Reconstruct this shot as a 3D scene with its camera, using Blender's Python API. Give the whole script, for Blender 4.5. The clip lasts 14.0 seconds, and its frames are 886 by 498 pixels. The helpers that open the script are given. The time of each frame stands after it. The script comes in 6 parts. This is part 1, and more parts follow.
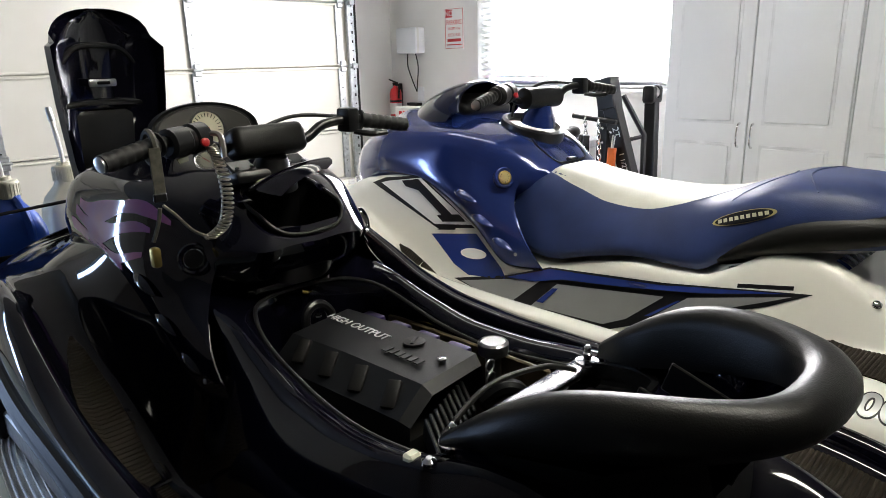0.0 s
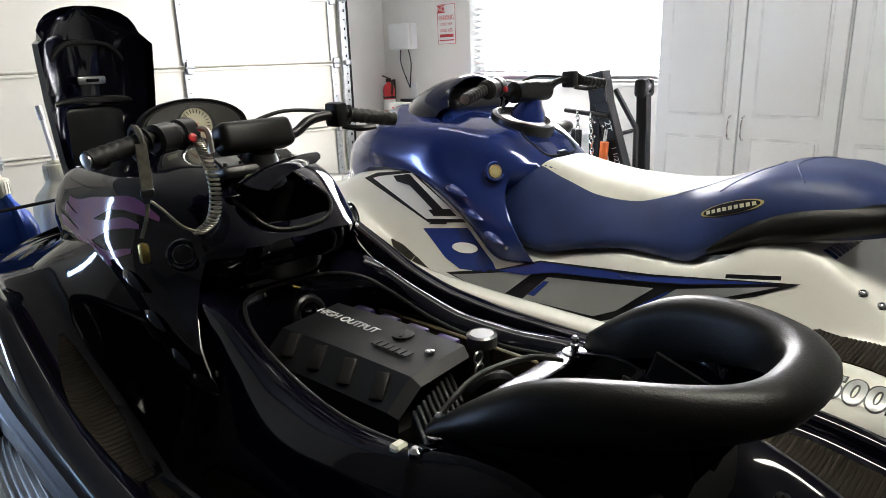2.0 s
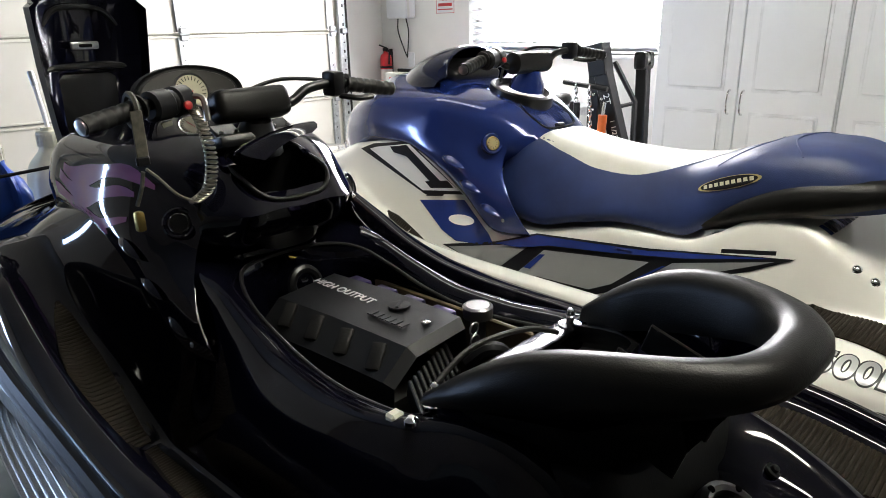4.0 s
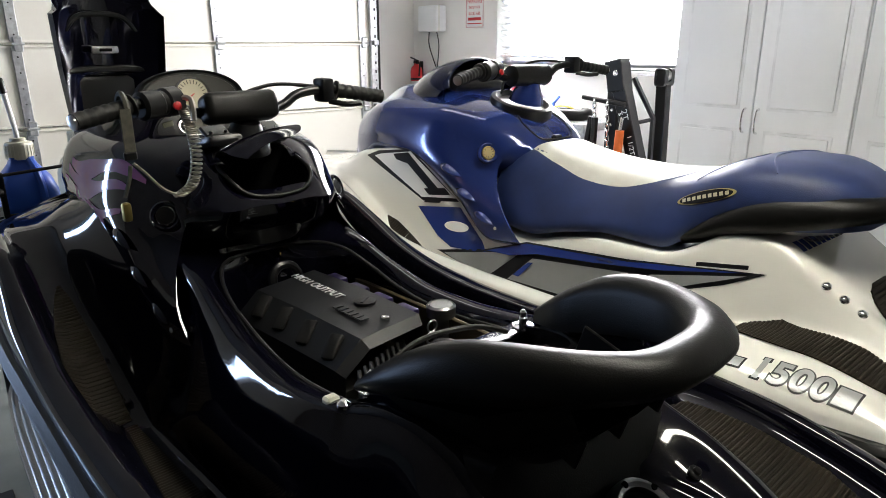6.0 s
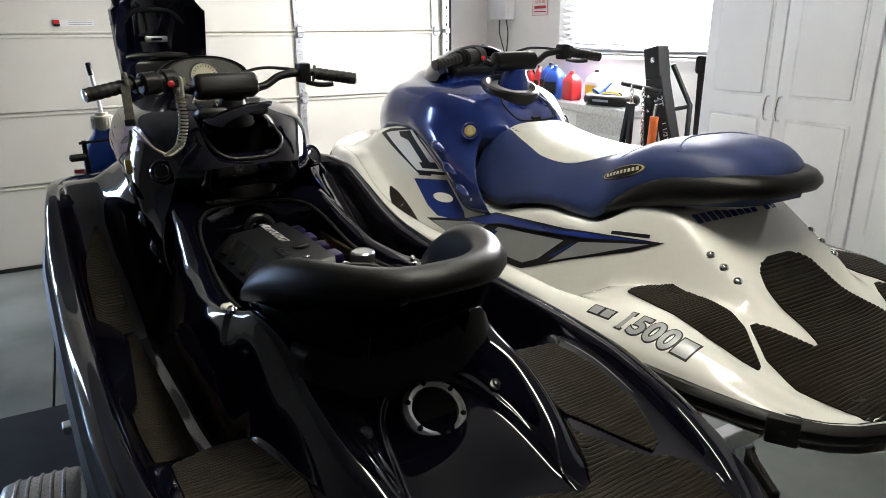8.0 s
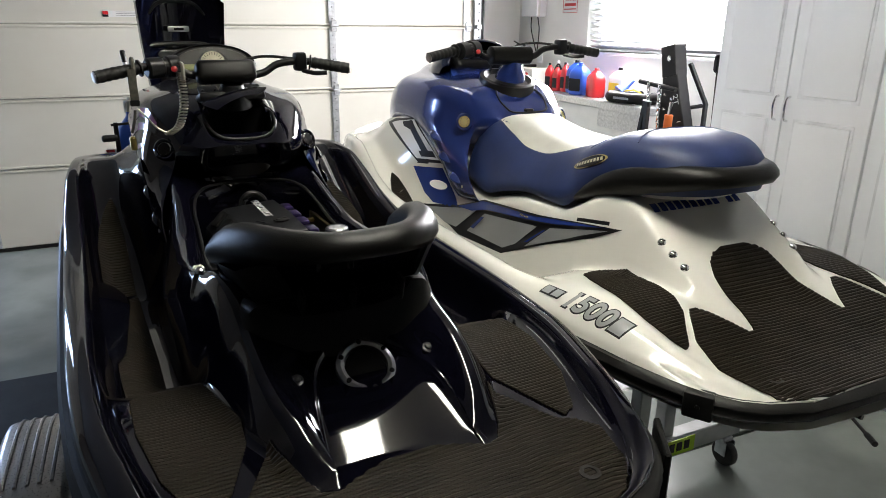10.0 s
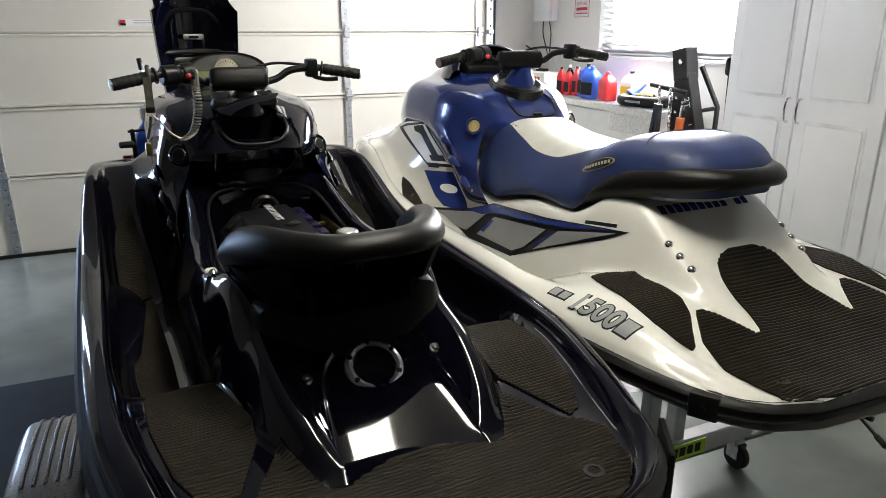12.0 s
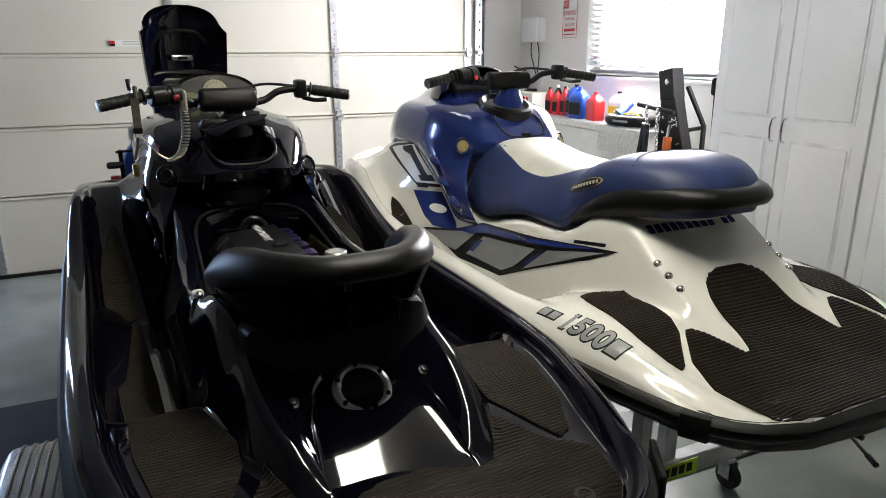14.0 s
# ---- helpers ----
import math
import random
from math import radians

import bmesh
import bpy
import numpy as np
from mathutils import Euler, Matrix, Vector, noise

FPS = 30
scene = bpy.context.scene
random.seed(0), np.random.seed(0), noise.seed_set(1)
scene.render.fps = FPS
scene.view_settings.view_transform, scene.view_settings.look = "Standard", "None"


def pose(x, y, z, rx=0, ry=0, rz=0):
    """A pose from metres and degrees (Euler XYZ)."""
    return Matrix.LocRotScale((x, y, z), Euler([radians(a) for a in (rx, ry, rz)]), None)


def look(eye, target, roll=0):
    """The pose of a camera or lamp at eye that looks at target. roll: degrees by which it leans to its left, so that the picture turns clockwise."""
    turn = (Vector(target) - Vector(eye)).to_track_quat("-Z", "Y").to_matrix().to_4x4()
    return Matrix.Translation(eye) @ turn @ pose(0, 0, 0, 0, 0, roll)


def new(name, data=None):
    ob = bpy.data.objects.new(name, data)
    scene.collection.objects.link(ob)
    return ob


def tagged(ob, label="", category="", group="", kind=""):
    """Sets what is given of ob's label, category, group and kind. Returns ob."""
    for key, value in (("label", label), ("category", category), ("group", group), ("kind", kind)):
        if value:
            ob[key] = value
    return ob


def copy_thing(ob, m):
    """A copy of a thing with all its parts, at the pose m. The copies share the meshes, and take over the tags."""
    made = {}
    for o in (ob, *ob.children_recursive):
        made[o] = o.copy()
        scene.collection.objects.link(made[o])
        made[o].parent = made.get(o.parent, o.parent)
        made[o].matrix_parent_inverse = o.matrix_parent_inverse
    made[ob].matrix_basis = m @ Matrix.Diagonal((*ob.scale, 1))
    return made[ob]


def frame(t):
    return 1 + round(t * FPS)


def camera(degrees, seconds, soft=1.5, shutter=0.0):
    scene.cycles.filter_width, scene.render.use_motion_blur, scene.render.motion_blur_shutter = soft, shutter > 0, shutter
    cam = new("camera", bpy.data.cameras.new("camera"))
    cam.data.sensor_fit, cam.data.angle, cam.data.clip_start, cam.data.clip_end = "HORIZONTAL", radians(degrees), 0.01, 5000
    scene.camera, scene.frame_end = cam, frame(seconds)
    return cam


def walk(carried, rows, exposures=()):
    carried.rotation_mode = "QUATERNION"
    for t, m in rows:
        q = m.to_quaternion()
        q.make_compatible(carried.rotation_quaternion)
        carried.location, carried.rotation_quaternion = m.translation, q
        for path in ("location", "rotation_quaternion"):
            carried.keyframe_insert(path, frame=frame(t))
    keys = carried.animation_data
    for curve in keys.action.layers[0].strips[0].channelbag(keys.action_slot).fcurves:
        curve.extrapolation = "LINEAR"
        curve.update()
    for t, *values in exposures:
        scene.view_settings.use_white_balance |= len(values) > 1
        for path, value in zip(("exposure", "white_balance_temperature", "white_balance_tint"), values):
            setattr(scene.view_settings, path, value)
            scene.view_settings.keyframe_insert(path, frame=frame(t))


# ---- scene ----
cam = camera(67.3, 14.0, soft=0.9)
PATH = [
    (0, (0.083, 0.164, 1.582), (1.364, 1.601, 1.038), -1.5),
    (0.5, (0.083, 0.158, 1.582), (1.369, 1.592, 1.045), -1.7),
    (1, (0.085, 0.157, 1.582), (1.378, 1.586, 1.047), -1.6),
    (1.5, (0.089, 0.15, 1.58), (1.376, 1.583, 1.043), -1.9),
    (2, (0.091, 0.147, 1.576), (1.377, 1.576, 1.022), -2.0),
    (2.5, (0.09, 0.15, 1.575), (1.376, 1.542, 0.935), -1.2),
    (3, (0.084, 0.15, 1.576), (1.373, 1.531, 0.92), -1.2),
    (3.5, (0.085, 0.15, 1.575), (1.372, 1.54, 0.932), -1.4),
    (5.8, (0.152, 0.049, 1.569), (1.361, 1.525, 0.967), -0.1),
    (6, (0.165, 0.005, 1.565), (1.358, 1.496, 0.971), -0.2),
    (6.5, (0.196, -0.122, 1.568), (1.316, 1.424, 0.974), 0.0),
    (7, (0.259, -0.232, 1.576), (1.352, 1.329, 0.971), -0.3),
    (7.5, (0.369, -0.364, 1.571), (1.295, 1.301, 0.961), 1.6),
    (8, (0.39, -0.475, 1.57), (1.292, 1.197, 0.944), -0.5),
    (8.2, (0.383, -0.505, 1.554), (1.305, 1.151, 0.915), -0.5),
    (10.3, (0.535, -0.696, 1.56), (1.271, 1.053, 0.927), -0.1),
    (10.5, (0.532, -0.704, 1.559), (1.253, 1.051, 0.927), -0.4),
    (11, (0.53, -0.699, 1.558), (1.253, 1.058, 0.931), -0.2),
    (11.5, (0.539, -0.699, 1.56), (1.263, 1.057, 0.935), -0.4),
    (12, (0.532, -0.703, 1.561), (1.264, 1.052, 0.941), -0.2),
    (12.5, (0.529, -0.705, 1.564), (1.279, 1.053, 0.974), -0.2),
    (13, (0.53, -0.705, 1.568), (1.287, 1.059, 1.006), -0.2),
    (13.5, (0.54, -0.698, 1.564), (1.297, 1.065, 1.001), -0.2),
    (14, (0.538, -0.699, 1.564), (1.303, 1.06, 0.997), -0.2),
]
walk(cam, [(t, look(eye, target, roll)) for t, eye, target, roll in PATH], exposures=[(0.0, -0.04), (2.0, -0.02), (2.8, 0.08), (3.6, 0.1), (6.0, 0.0), (7.0, -0.03), (11.0, -0.03), (12.3, -0.07), (13.2, -0.15), (14.0, -0.17)])

# ---- light ----
from mathutils.bvhtree import BVHTree

world = bpy.data.worlds.new("sky")
scene.world = world
world.use_nodes = True
wn = world.node_tree
sky = wn.nodes.new("ShaderNodeTexSky")
sky.sky_type, sky.sun_disc, sky.sun_elevation, sky.sun_rotation = "NISHITA", False, radians(50), radians(120)
wn.links.new(sky.outputs[0], wn.nodes["Background"].inputs[0])
wn.nodes["Background"].inputs[1].default_value = 0.1
scene.view_settings.exposure = 0.0


def area_lamp(name, eye, target, sx, sy, watts, colour):
    d = bpy.data.lights.new(name, "AREA")
    d.shape, d.size, d.size_y, d.energy, d.color = "RECTANGLE", sx, sy, watts, colour
    ob = new(name, d)
    ob.matrix_world = look(eye, target)
    return ob


# daylight through the window and the open side door
area_lamp("daylight_east", (3.60, 3.02, 1.95), (0.0, 2.4, 0.9), 1.5, 1.05, 165, (1.0, 0.97, 0.98))
area_lamp("daylight_side_door", (-1.75, 4.78, 1.25), (-0.9, 0.0, 1.0), 0.24, 1.7, 48, (0.46, 0.64, 1.0))

# ---- materials ----


def material(name, colour, rough=0.5, metal=0.0, coat=0.0, vary=0.12, scale=6.0, bump=0.0, bump_scale=200.0, rough_vary=0.1, tint=None, stretch=(1, 1, 1), spec=0.5):
    """Principled surface with broad stains, fine grain and relief."""
    m = bpy.data.materials.new(name)
    m.use_nodes = True
    nt = m.node_tree
    b = nt.nodes["Principled BSDF"]
    b.inputs["Metallic"].default_value = metal
    b.inputs["Coat Weight"].default_value = coat
    b.inputs["Specular IOR Level"].default_value = spec
    b.inputs["Coat Roughness"].default_value = 0.04
    tc = nt.nodes.new("ShaderNodeTexCoord")
    mp = nt.nodes.new("ShaderNodeMapping")
    mp.inputs["Scale"].default_value = stretch
    nt.links.new(tc.outputs["Object"], mp.inputs[0])
    big, fine = nt.nodes.new("ShaderNodeTexNoise"), nt.nodes.new("ShaderNodeTexNoise")
    big.inputs["Scale"].default_value, big.inputs["Detail"].default_value = scale, 5
    fine.inputs["Scale"].default_value, fine.inputs["Detail"].default_value = bump_scale, 3
    nt.links.new(mp.outputs[0], big.inputs[0])
    nt.links.new(mp.outputs[0], fine.inputs[0])
    mix = nt.nodes.new("ShaderNodeMix")
    mix.data_type = "RGBA"
    other = tint or tuple(c * (1 - 2 * vary) for c in colour)
    mix.inputs["A"].default_value = (*[min(1, c * (1 + vary)) for c in colour], 1)
    mix.inputs["B"].default_value = (*other, 1)
    ramp = nt.nodes.new("ShaderNodeMapRange")
    ramp.inputs["From Min"].default_value, ramp.inputs["From Max"].default_value = 0.35, 0.7
    nt.links.new(big.outputs[0], ramp.inputs[0])
    nt.links.new(ramp.outputs[0], mix.inputs["Factor"])
    nt.links.new(mix.outputs["Result"], b.inputs["Base Color"])
    rr = nt.nodes.new("ShaderNodeMapRange")
    rr.inputs["To Min"].default_value, rr.inputs["To Max"].default_value = max(0.02, rough - rough_vary * rough), rough + rough_vary * rough
    nt.links.new(fine.outputs[0], rr.inputs[0])
    nt.links.new(rr.outputs[0], b.inputs["Roughness"])
    if bump:
        bp = nt.nodes.new("ShaderNodeBump")
        bp.inputs["Strength"].default_value, bp.inputs["Distance"].default_value = bump, 0.002
        nt.links.new(fine.outputs[0], bp.inputs["Height"])
        nt.links.new(bp.outputs[0], b.inputs["Normal"])
    return m


def glow(name, colour, strength):
    m = bpy.data.materials.new(name)
    m.use_nodes = True
    b = m.node_tree.nodes["Principled BSDF"]
    b.inputs["Base Color"].default_value = (*colour, 1)
    b.inputs["Emission Color"].default_value = (*colour, 1)
    b.inputs["Emission Strength"].default_value = strength
    return m


def glass(name, colour, rough=0.02):
    m = bpy.data.materials.new(name)
    m.use_nodes = True
    b = m.node_tree.nodes["Principled BSDF"]
    b.inputs["Base Color"].default_value = (*colour, 1)
    b.inputs["Transmission Weight"].default_value = 1.0
    b.inputs["Roughness"].default_value = rough
    return m


WALL = material("painted_drywall", (0.80, 0.79, 0.77), 0.7, vary=0.03, scale=2, bump=0.25, bump_scale=90)
# the ceiling is out of view; its dark colour dims reflections in gloss paint
CEIL = material("dark_unseen_ceiling", (0.2, 0.19, 0.175), 0.8, vary=0.03, scale=2, bump=0.2, bump_scale=80)
FLOOR = material("epoxy_floor", (0.25, 0.275, 0.255), 0.22, vary=0.12, scale=2.2, bump=0.06, bump_scale=60, rough_vary=0.4, tint=(0.18, 0.2, 0.185))
JOINT = material("joint_dirt", (0.06, 0.06, 0.055), 0.9)
# walls behind and left of the camera, coloured dark so gloss reflects less
DIMWALL = material("dark_unseen_wall", (0.11, 0.10, 0.09), 0.8, vary=0.1, scale=3)
DOORP = material("door_panel_steel", (0.66, 0.645, 0.585), 0.5, vary=0.03, scale=1.5, bump=0.1, bump_scale=140, tint=(0.62, 0.60, 0.535))
GALV = material("galvanised_steel", (0.52, 0.54, 0.56), 0.38, metal=0.85, vary=0.12, scale=40, bump=0.05)
# near-black: painted shade for uncut holes, plain colour on bottles and ring bolts
DARKHOLE = material("plain_and_shade_black", (0.006, 0.006, 0.006), 0.9, spec=0.1)
CABW = material("white_thermofoil", (0.82, 0.83, 0.86), 0.42, vary=0.02, scale=3)
CHROME = material("chrome", (0.75, 0.75, 0.76), 0.12, metal=1.0, vary=0.03)
STEEL = material("brushed_steel", (0.5, 0.5, 0.5), 0.3, metal=1.0, vary=0.1, scale=30, bump=0.05)
DSTEEL = material("dark_stainless_steel", (0.16, 0.16, 0.165), 0.22, metal=1.0, vary=0.12, scale=25, bump=0.03)
BLACKP = material("black_gloss_paint", (0.0025, 0.0025, 0.006), 0.05, coat=0.0, vary=0.1, scale=5, bump=0.0)
BLACKM = material("matte_black_plastic", (0.006, 0.0057, 0.0054), 0.36, vary=0.15, scale=18, bump=0.25, bump_scale=420, spec=0.22)
BLACKS = material("satin_black_plastic", (0.007, 0.007, 0.0075), 0.3, vary=0.15, scale=20, bump=0.1, bump_scale=300, spec=0.35)
RUBBER = material("black_rubber", (0.011, 0.0105, 0.01), 0.5, vary=0.2, scale=25, bump=0.2, bump_scale=300, spec=0.35)
MATR = material("ribbed_traction_mat", (0.016, 0.0118, 0.0075), 0.6, vary=0.2, scale=14, bump=0.35, bump_scale=350, spec=0.16)
WHITEP = material("pearl_white_gelcoat", (0.78, 0.77, 0.72), 0.12, coat=0.5, vary=0.02, scale=3)
BLUEP = material("blue_metallic_paint", (0.012, 0.026, 0.14), 0.14, metal=0.25, coat=0.6, vary=0.12, scale=400, tint=(0.02, 0.04, 0.19))
BLUEV = material("blue_vinyl", (0.017, 0.032, 0.115), 0.5, vary=0.12, scale=9, bump=0.3, bump_scale=500)
GREYV = material("light_grey_vinyl", (0.56, 0.56, 0.51), 0.5, vary=0.05, scale=9, bump=0.3, bump_scale=500)
DECB = material("blue_decal", (0.02, 0.04, 0.20), 0.2, coat=0.4, vary=0.04)
DECK = material("black_decal", (0.006, 0.006, 0.008), 0.4, spec=0.25)
DECG = material("grey_decal", (0.27, 0.275, 0.28), 0.3, metal=0.2, vary=0.04)
DECW = material("white_decal", (0.8, 0.8, 0.8), 0.25, vary=0.02)
PURPLE = material("purple_flame_paint", (0.2, 0.075, 0.2), 0.1, coat=0.3, vary=0.4, scale=9, tint=(0.34, 0.10, 0.17))
EMBER = material("copper_flame_paint", (0.38, 0.17, 0.11), 0.12, coat=0.3, vary=0.4, scale=9, tint=(0.10, 0.05, 0.05))
ORANGE = material("orange_paint", (0.75, 0.16, 0.03), 0.4)
RED = material("red_paint", (0.55, 0.02, 0.025), 0.3, coat=0.3)
BLUEJ = material("blue_polyethylene", (0.02, 0.08, 0.42), 0.4, vary=0.1)
WHITEJ = material("milky_polyethylene", (0.62, 0.6, 0.48), 0.45, vary=0.1)
YELLOW = material("yellow_label", (0.75, 0.55, 0.05), 0.5)
LIME = material("lime_label", (0.45, 0.65, 0.03), 0.45)
BRASS = material("brass", (0.55, 0.42, 0.14), 0.3, metal=1.0, vary=0.1)
CARD = material("white_carton", (0.75, 0.74, 0.7), 0.7, vary=0.05)
CREAM = material("gauge_face", (0.62, 0.58, 0.42), 0.4)
GOLD = material("pale_gold_dial", (0.5, 0.4, 0.17), 0.35, vary=0.1)
LCD = material("lcd_face", (0.22, 0.24, 0.10), 0.3)
BAY = material("engine_bay_plastic", (0.008, 0.0075, 0.007), 0.5, vary=0.3, scale=20, bump=0.2, spec=0.3)
BAYW = material("amber_gelcoat", (0.10, 0.075, 0.042), 0.45, vary=0.3, scale=10)
ENGP = material("engine_cover_plastic", (0.009, 0.0095, 0.011), 0.42, vary=0.12, scale=30, bump=0.15, bump_scale=400, spec=0.35)
PURPP = material("purple_anodised", (0.022, 0.012, 0.07), 0.35, metal=0.5)
DPLATE = material("diamond_plate", (0.62, 0.63, 0.64), 0.3, metal=0.9, vary=0.1, scale=60)
BENCHW = material("white_chest_paint", (0.74, 0.74, 0.72), 0.4, vary=0.04)
VINYLF = material("black_floor_mat", (0.012, 0.012, 0.013), 0.75, vary=0.2, scale=10, bump=0.2, bump_scale=200)
WEBBING = material("olive_webbing", (0.07, 0.065, 0.05), 0.8, vary=0.2, scale=80)
WIRE = material("silver_coil", (0.45, 0.42, 0.36), 0.3, metal=0.8)
SILVERP = material("silver_fender", (0.5, 0.49, 0.46), 0.28, metal=0.45, vary=0.08, scale=6)
CARTG = material("grey_cart_paint", (0.45, 0.46, 0.46), 0.45, vary=0.1, scale=12)
GLASS = glass("window_glass", (0.95, 0.97, 0.97))
SCREEN = material("dark_blue_visor", (0.007, 0.01, 0.03), 0.12, coat=0.1, spec=0.35)
OUTSIDE = glow("bright_outside", (0.93, 0.96, 1.0), 30.0)
TUBEL = glow("fluorescent_tube", (0.98, 0.96, 0.85), 11.0)
DIFFL = glow("glowing_diffuser", (0.99, 0.96, 0.83), 52.0)
BLIND = material("white_blind", (0.82, 0.82, 0.82), 0.5, vary=0.02)
LENS = glass("clear_lens", (0.9, 0.9, 0.9))

# ---- builders ----


def finish(bm, smooth=35):
    bmesh.ops.remove_doubles(bm, verts=bm.verts, dist=2e-5)
    bmesh.ops.recalc_face_normals(bm, faces=bm.faces)
    for f in bm.faces:
        f.smooth = True
    for e in bm.edges:
        if len(e.link_faces) == 2 and e.calc_face_angle(0) > radians(smooth):
            e.smooth = False


def part(name, bm, mat, parent=None, label="", smooth=35):
    finish(bm, smooth)
    me = bpy.data.meshes.new(name)
    bm.to_mesh(me)
    bm.free()
    me.materials.append(mat)
    ob = new(name, me)
    if parent is not None:
        ob.parent = parent
    if label:
        ob["label"] = label
    return ob


def thing(name, m, label, category, group="", kind=""):
    ob = new(name)
    ob.empty_display_size = 0.1
    ob.matrix_world = m
    return tagged(ob, label, category, group, kind)


def box(cx, cy, cz, sx, sy, sz, bevel=0.004, segs=1, m=None, bm=None):
    bm = bm or bmesh.new()
    mat = Matrix.Translation((cx, cy, cz)) @ (m or Matrix()) @ Matrix.Diagonal((sx, sy, sz, 1))
    g = bmesh.ops.create_cube(bm, size=1.0, matrix=mat)
    if bevel:
        es = list({e for v in g["verts"] for e in v.link_edges})
        bmesh.ops.bevel(bm, geom=es, offset=bevel, segments=segs, affect="EDGES", profile=0.5)
    return bm


def tube(path, r, segs=10, bm=None, caps=True):
    """A round bar along points; r a number or one radius a point."""
    bm = bm or bmesh.new()
    pts = [Vector(p) for p in path]
    rings, side = [], None
    for i, p in enumerate(pts):
        d = (pts[min(i + 1, len(pts) - 1)] - pts[max(i - 1, 0)]).normalized()
        if side is None:
            side = d.orthogonal().normalized()
        side = (side - d * side.dot(d)).normalized()
        up = d.cross(side)
        rad = r[i] if isinstance(r, (list, tuple)) else r
        rings.append([bm.verts.new(p + rad * (math.cos(a) * side + math.sin(a) * up)) for a in [2 * math.pi * k / segs for k in range(segs)]])
    for a, b in zip(rings, rings[1:]):
        for k in range(segs):
            bm.faces.new((a[k], a[(k + 1) % segs], b[(k + 1) % segs], b[k]))
    if caps:
        bm.faces.new(rings[0][::-1])
        bm.faces.new(rings[-1])
    return bm


def bend(points, n=8):
    """Points of a smooth line through the given ones."""
    p = [Vector(q) for q in points]
    out = []
    for i in range(len(p) - 1):
        a, b, c, d = p[max(i - 1, 0)], p[i], p[i + 1], p[min(i + 2, len(p) - 1)]
        for k in range(n):
            t = k / n
            out.append(0.5 * (2 * b + (c - a) * t + (2 * a - 5 * b + 4 * c - d) * t * t + (3 * b - a - 3 * c + d) * t ** 3))
    return out + [p[-1]]


def lathe(profile, m=None, segs=20, bm=None):
    """Turned shape: (radius, height) pairs round z, placed by m."""
    bm = bm or bmesh.new()
    m = m or Matrix()
    rings = []
    for r, h in profile:
        rings.append([bm.verts.new(m @ Vector((max(r, 1e-4) * math.cos(2 * math.pi * k / segs), max(r, 1e-4) * math.sin(2 * math.pi * k / segs), h))) for k in range(segs)])
    for a, b in zip(rings, rings[1:]):
        for k in range(segs):
            bm.faces.new((a[k], a[(k + 1) % segs], b[(k + 1) % segs], b[k]))
    bm.faces.new(rings[0][::-1])
    bm.faces.new(rings[-1])
    return bm


def facing(at, way):
    """Pose at a point whose z axis points along way."""
    return Matrix.Translation(at) @ Vector(way).to_track_quat("Z", "Y").to_matrix().to_4x4()


def curve(*knots):
    """A smooth run of values through (place, value) knots, with no overshoot."""
    xs, vs = [k[0] for k in knots], [k[1] for k in knots]
    n = len(xs)
    d = [(vs[i + 1] - vs[i]) / (xs[i + 1] - xs[i]) for i in range(n - 1)]
    s = [d[0]] + [0 if d[i - 1] * d[i] <= 0 else 2 * d[i - 1] * d[i] / (d[i - 1] + d[i]) for i in range(1, n - 1)] + [d[-1]]

    def f(x):
        if x <= xs[0]:
            return vs[0]
        if x >= xs[-1]:
            return vs[-1]
        i = max(k for k in range(n - 1) if xs[k] <= x)
        h = xs[i + 1] - xs[i]
        t = (x - xs[i]) / h
        return (2 * t ** 3 - 3 * t * t + 1) * vs[i] + (t ** 3 - 2 * t * t + t) * h * s[i] + (3 * t * t - 2 * t ** 3) * vs[i + 1] + (t ** 3 - t * t) * h * s[i + 1]

    return f


def rounded(points, rounds=2):
    """Corner-cut polyline, ends kept."""
    p = [Vector(q) for q in points]
    for _ in range(rounds):
        q = [p[0]]
        for a, b in zip(p, p[1:]):
            q += [a * 0.75 + b * 0.25, a * 0.25 + b * 0.75]
        p = q + [p[-1]]
    return p


def skin(rows, bm=None, skip=None, close=False):
    """Faces between rows of points. skip(i, k, corners): leave a face out."""
    bm = bm or bmesh.new()
    vs = [[bm.verts.new(p) for p in row] for row in rows]
    n = len(vs[0])
    for i in range(len(vs) - 1):
        for k in range(n if close else n - 1):
            q = (vs[i][k], vs[i][(k + 1) % n], vs[i + 1][(k + 1) % n], vs[i + 1][k])
            if skip and skip(i, k, q):
                continue
            bm.faces.new(q)
    return bm


def mirrored(half):
    """Half section (x >= 0, from the middle out) to a full one."""
    return [Vector((-p.x, p.y, p.z)) for p in reversed(half)] + list(half)


def drape(polys, tree, way, lift=0.0015, grain=0.03, rise=0.6):
    """Flat shapes cast along way onto a surface: thin skins that follow it."""
    bm = bmesh.new()
    way = Vector(way).normalized()
    for poly in polys:
        vs = [bm.verts.new(Vector(p) - way * rise) for p in poly]
        bm.faces.new(vs)
    bmesh.ops.triangulate(bm, faces=bm.faces[:])
    for _ in range(5):
        es = [e for e in bm.edges if e.calc_length() > grain]
        if not es:
            break
        bmesh.ops.subdivide_edges(bm, edges=es, cuts=1)
        bmesh.ops.triangulate(bm, faces=bm.faces[:])
    for v in bm.verts:
        hit, nor, _, _ = tree.ray_cast(v.co, way)
        if hit is None:
            near, nor, _, _ = tree.find_nearest(v.co + way * rise)
            v.co = near + nor * lift
        else:
            v.co = hit + (nor if nor.dot(way) < 0 else -nor) * lift
    return bm


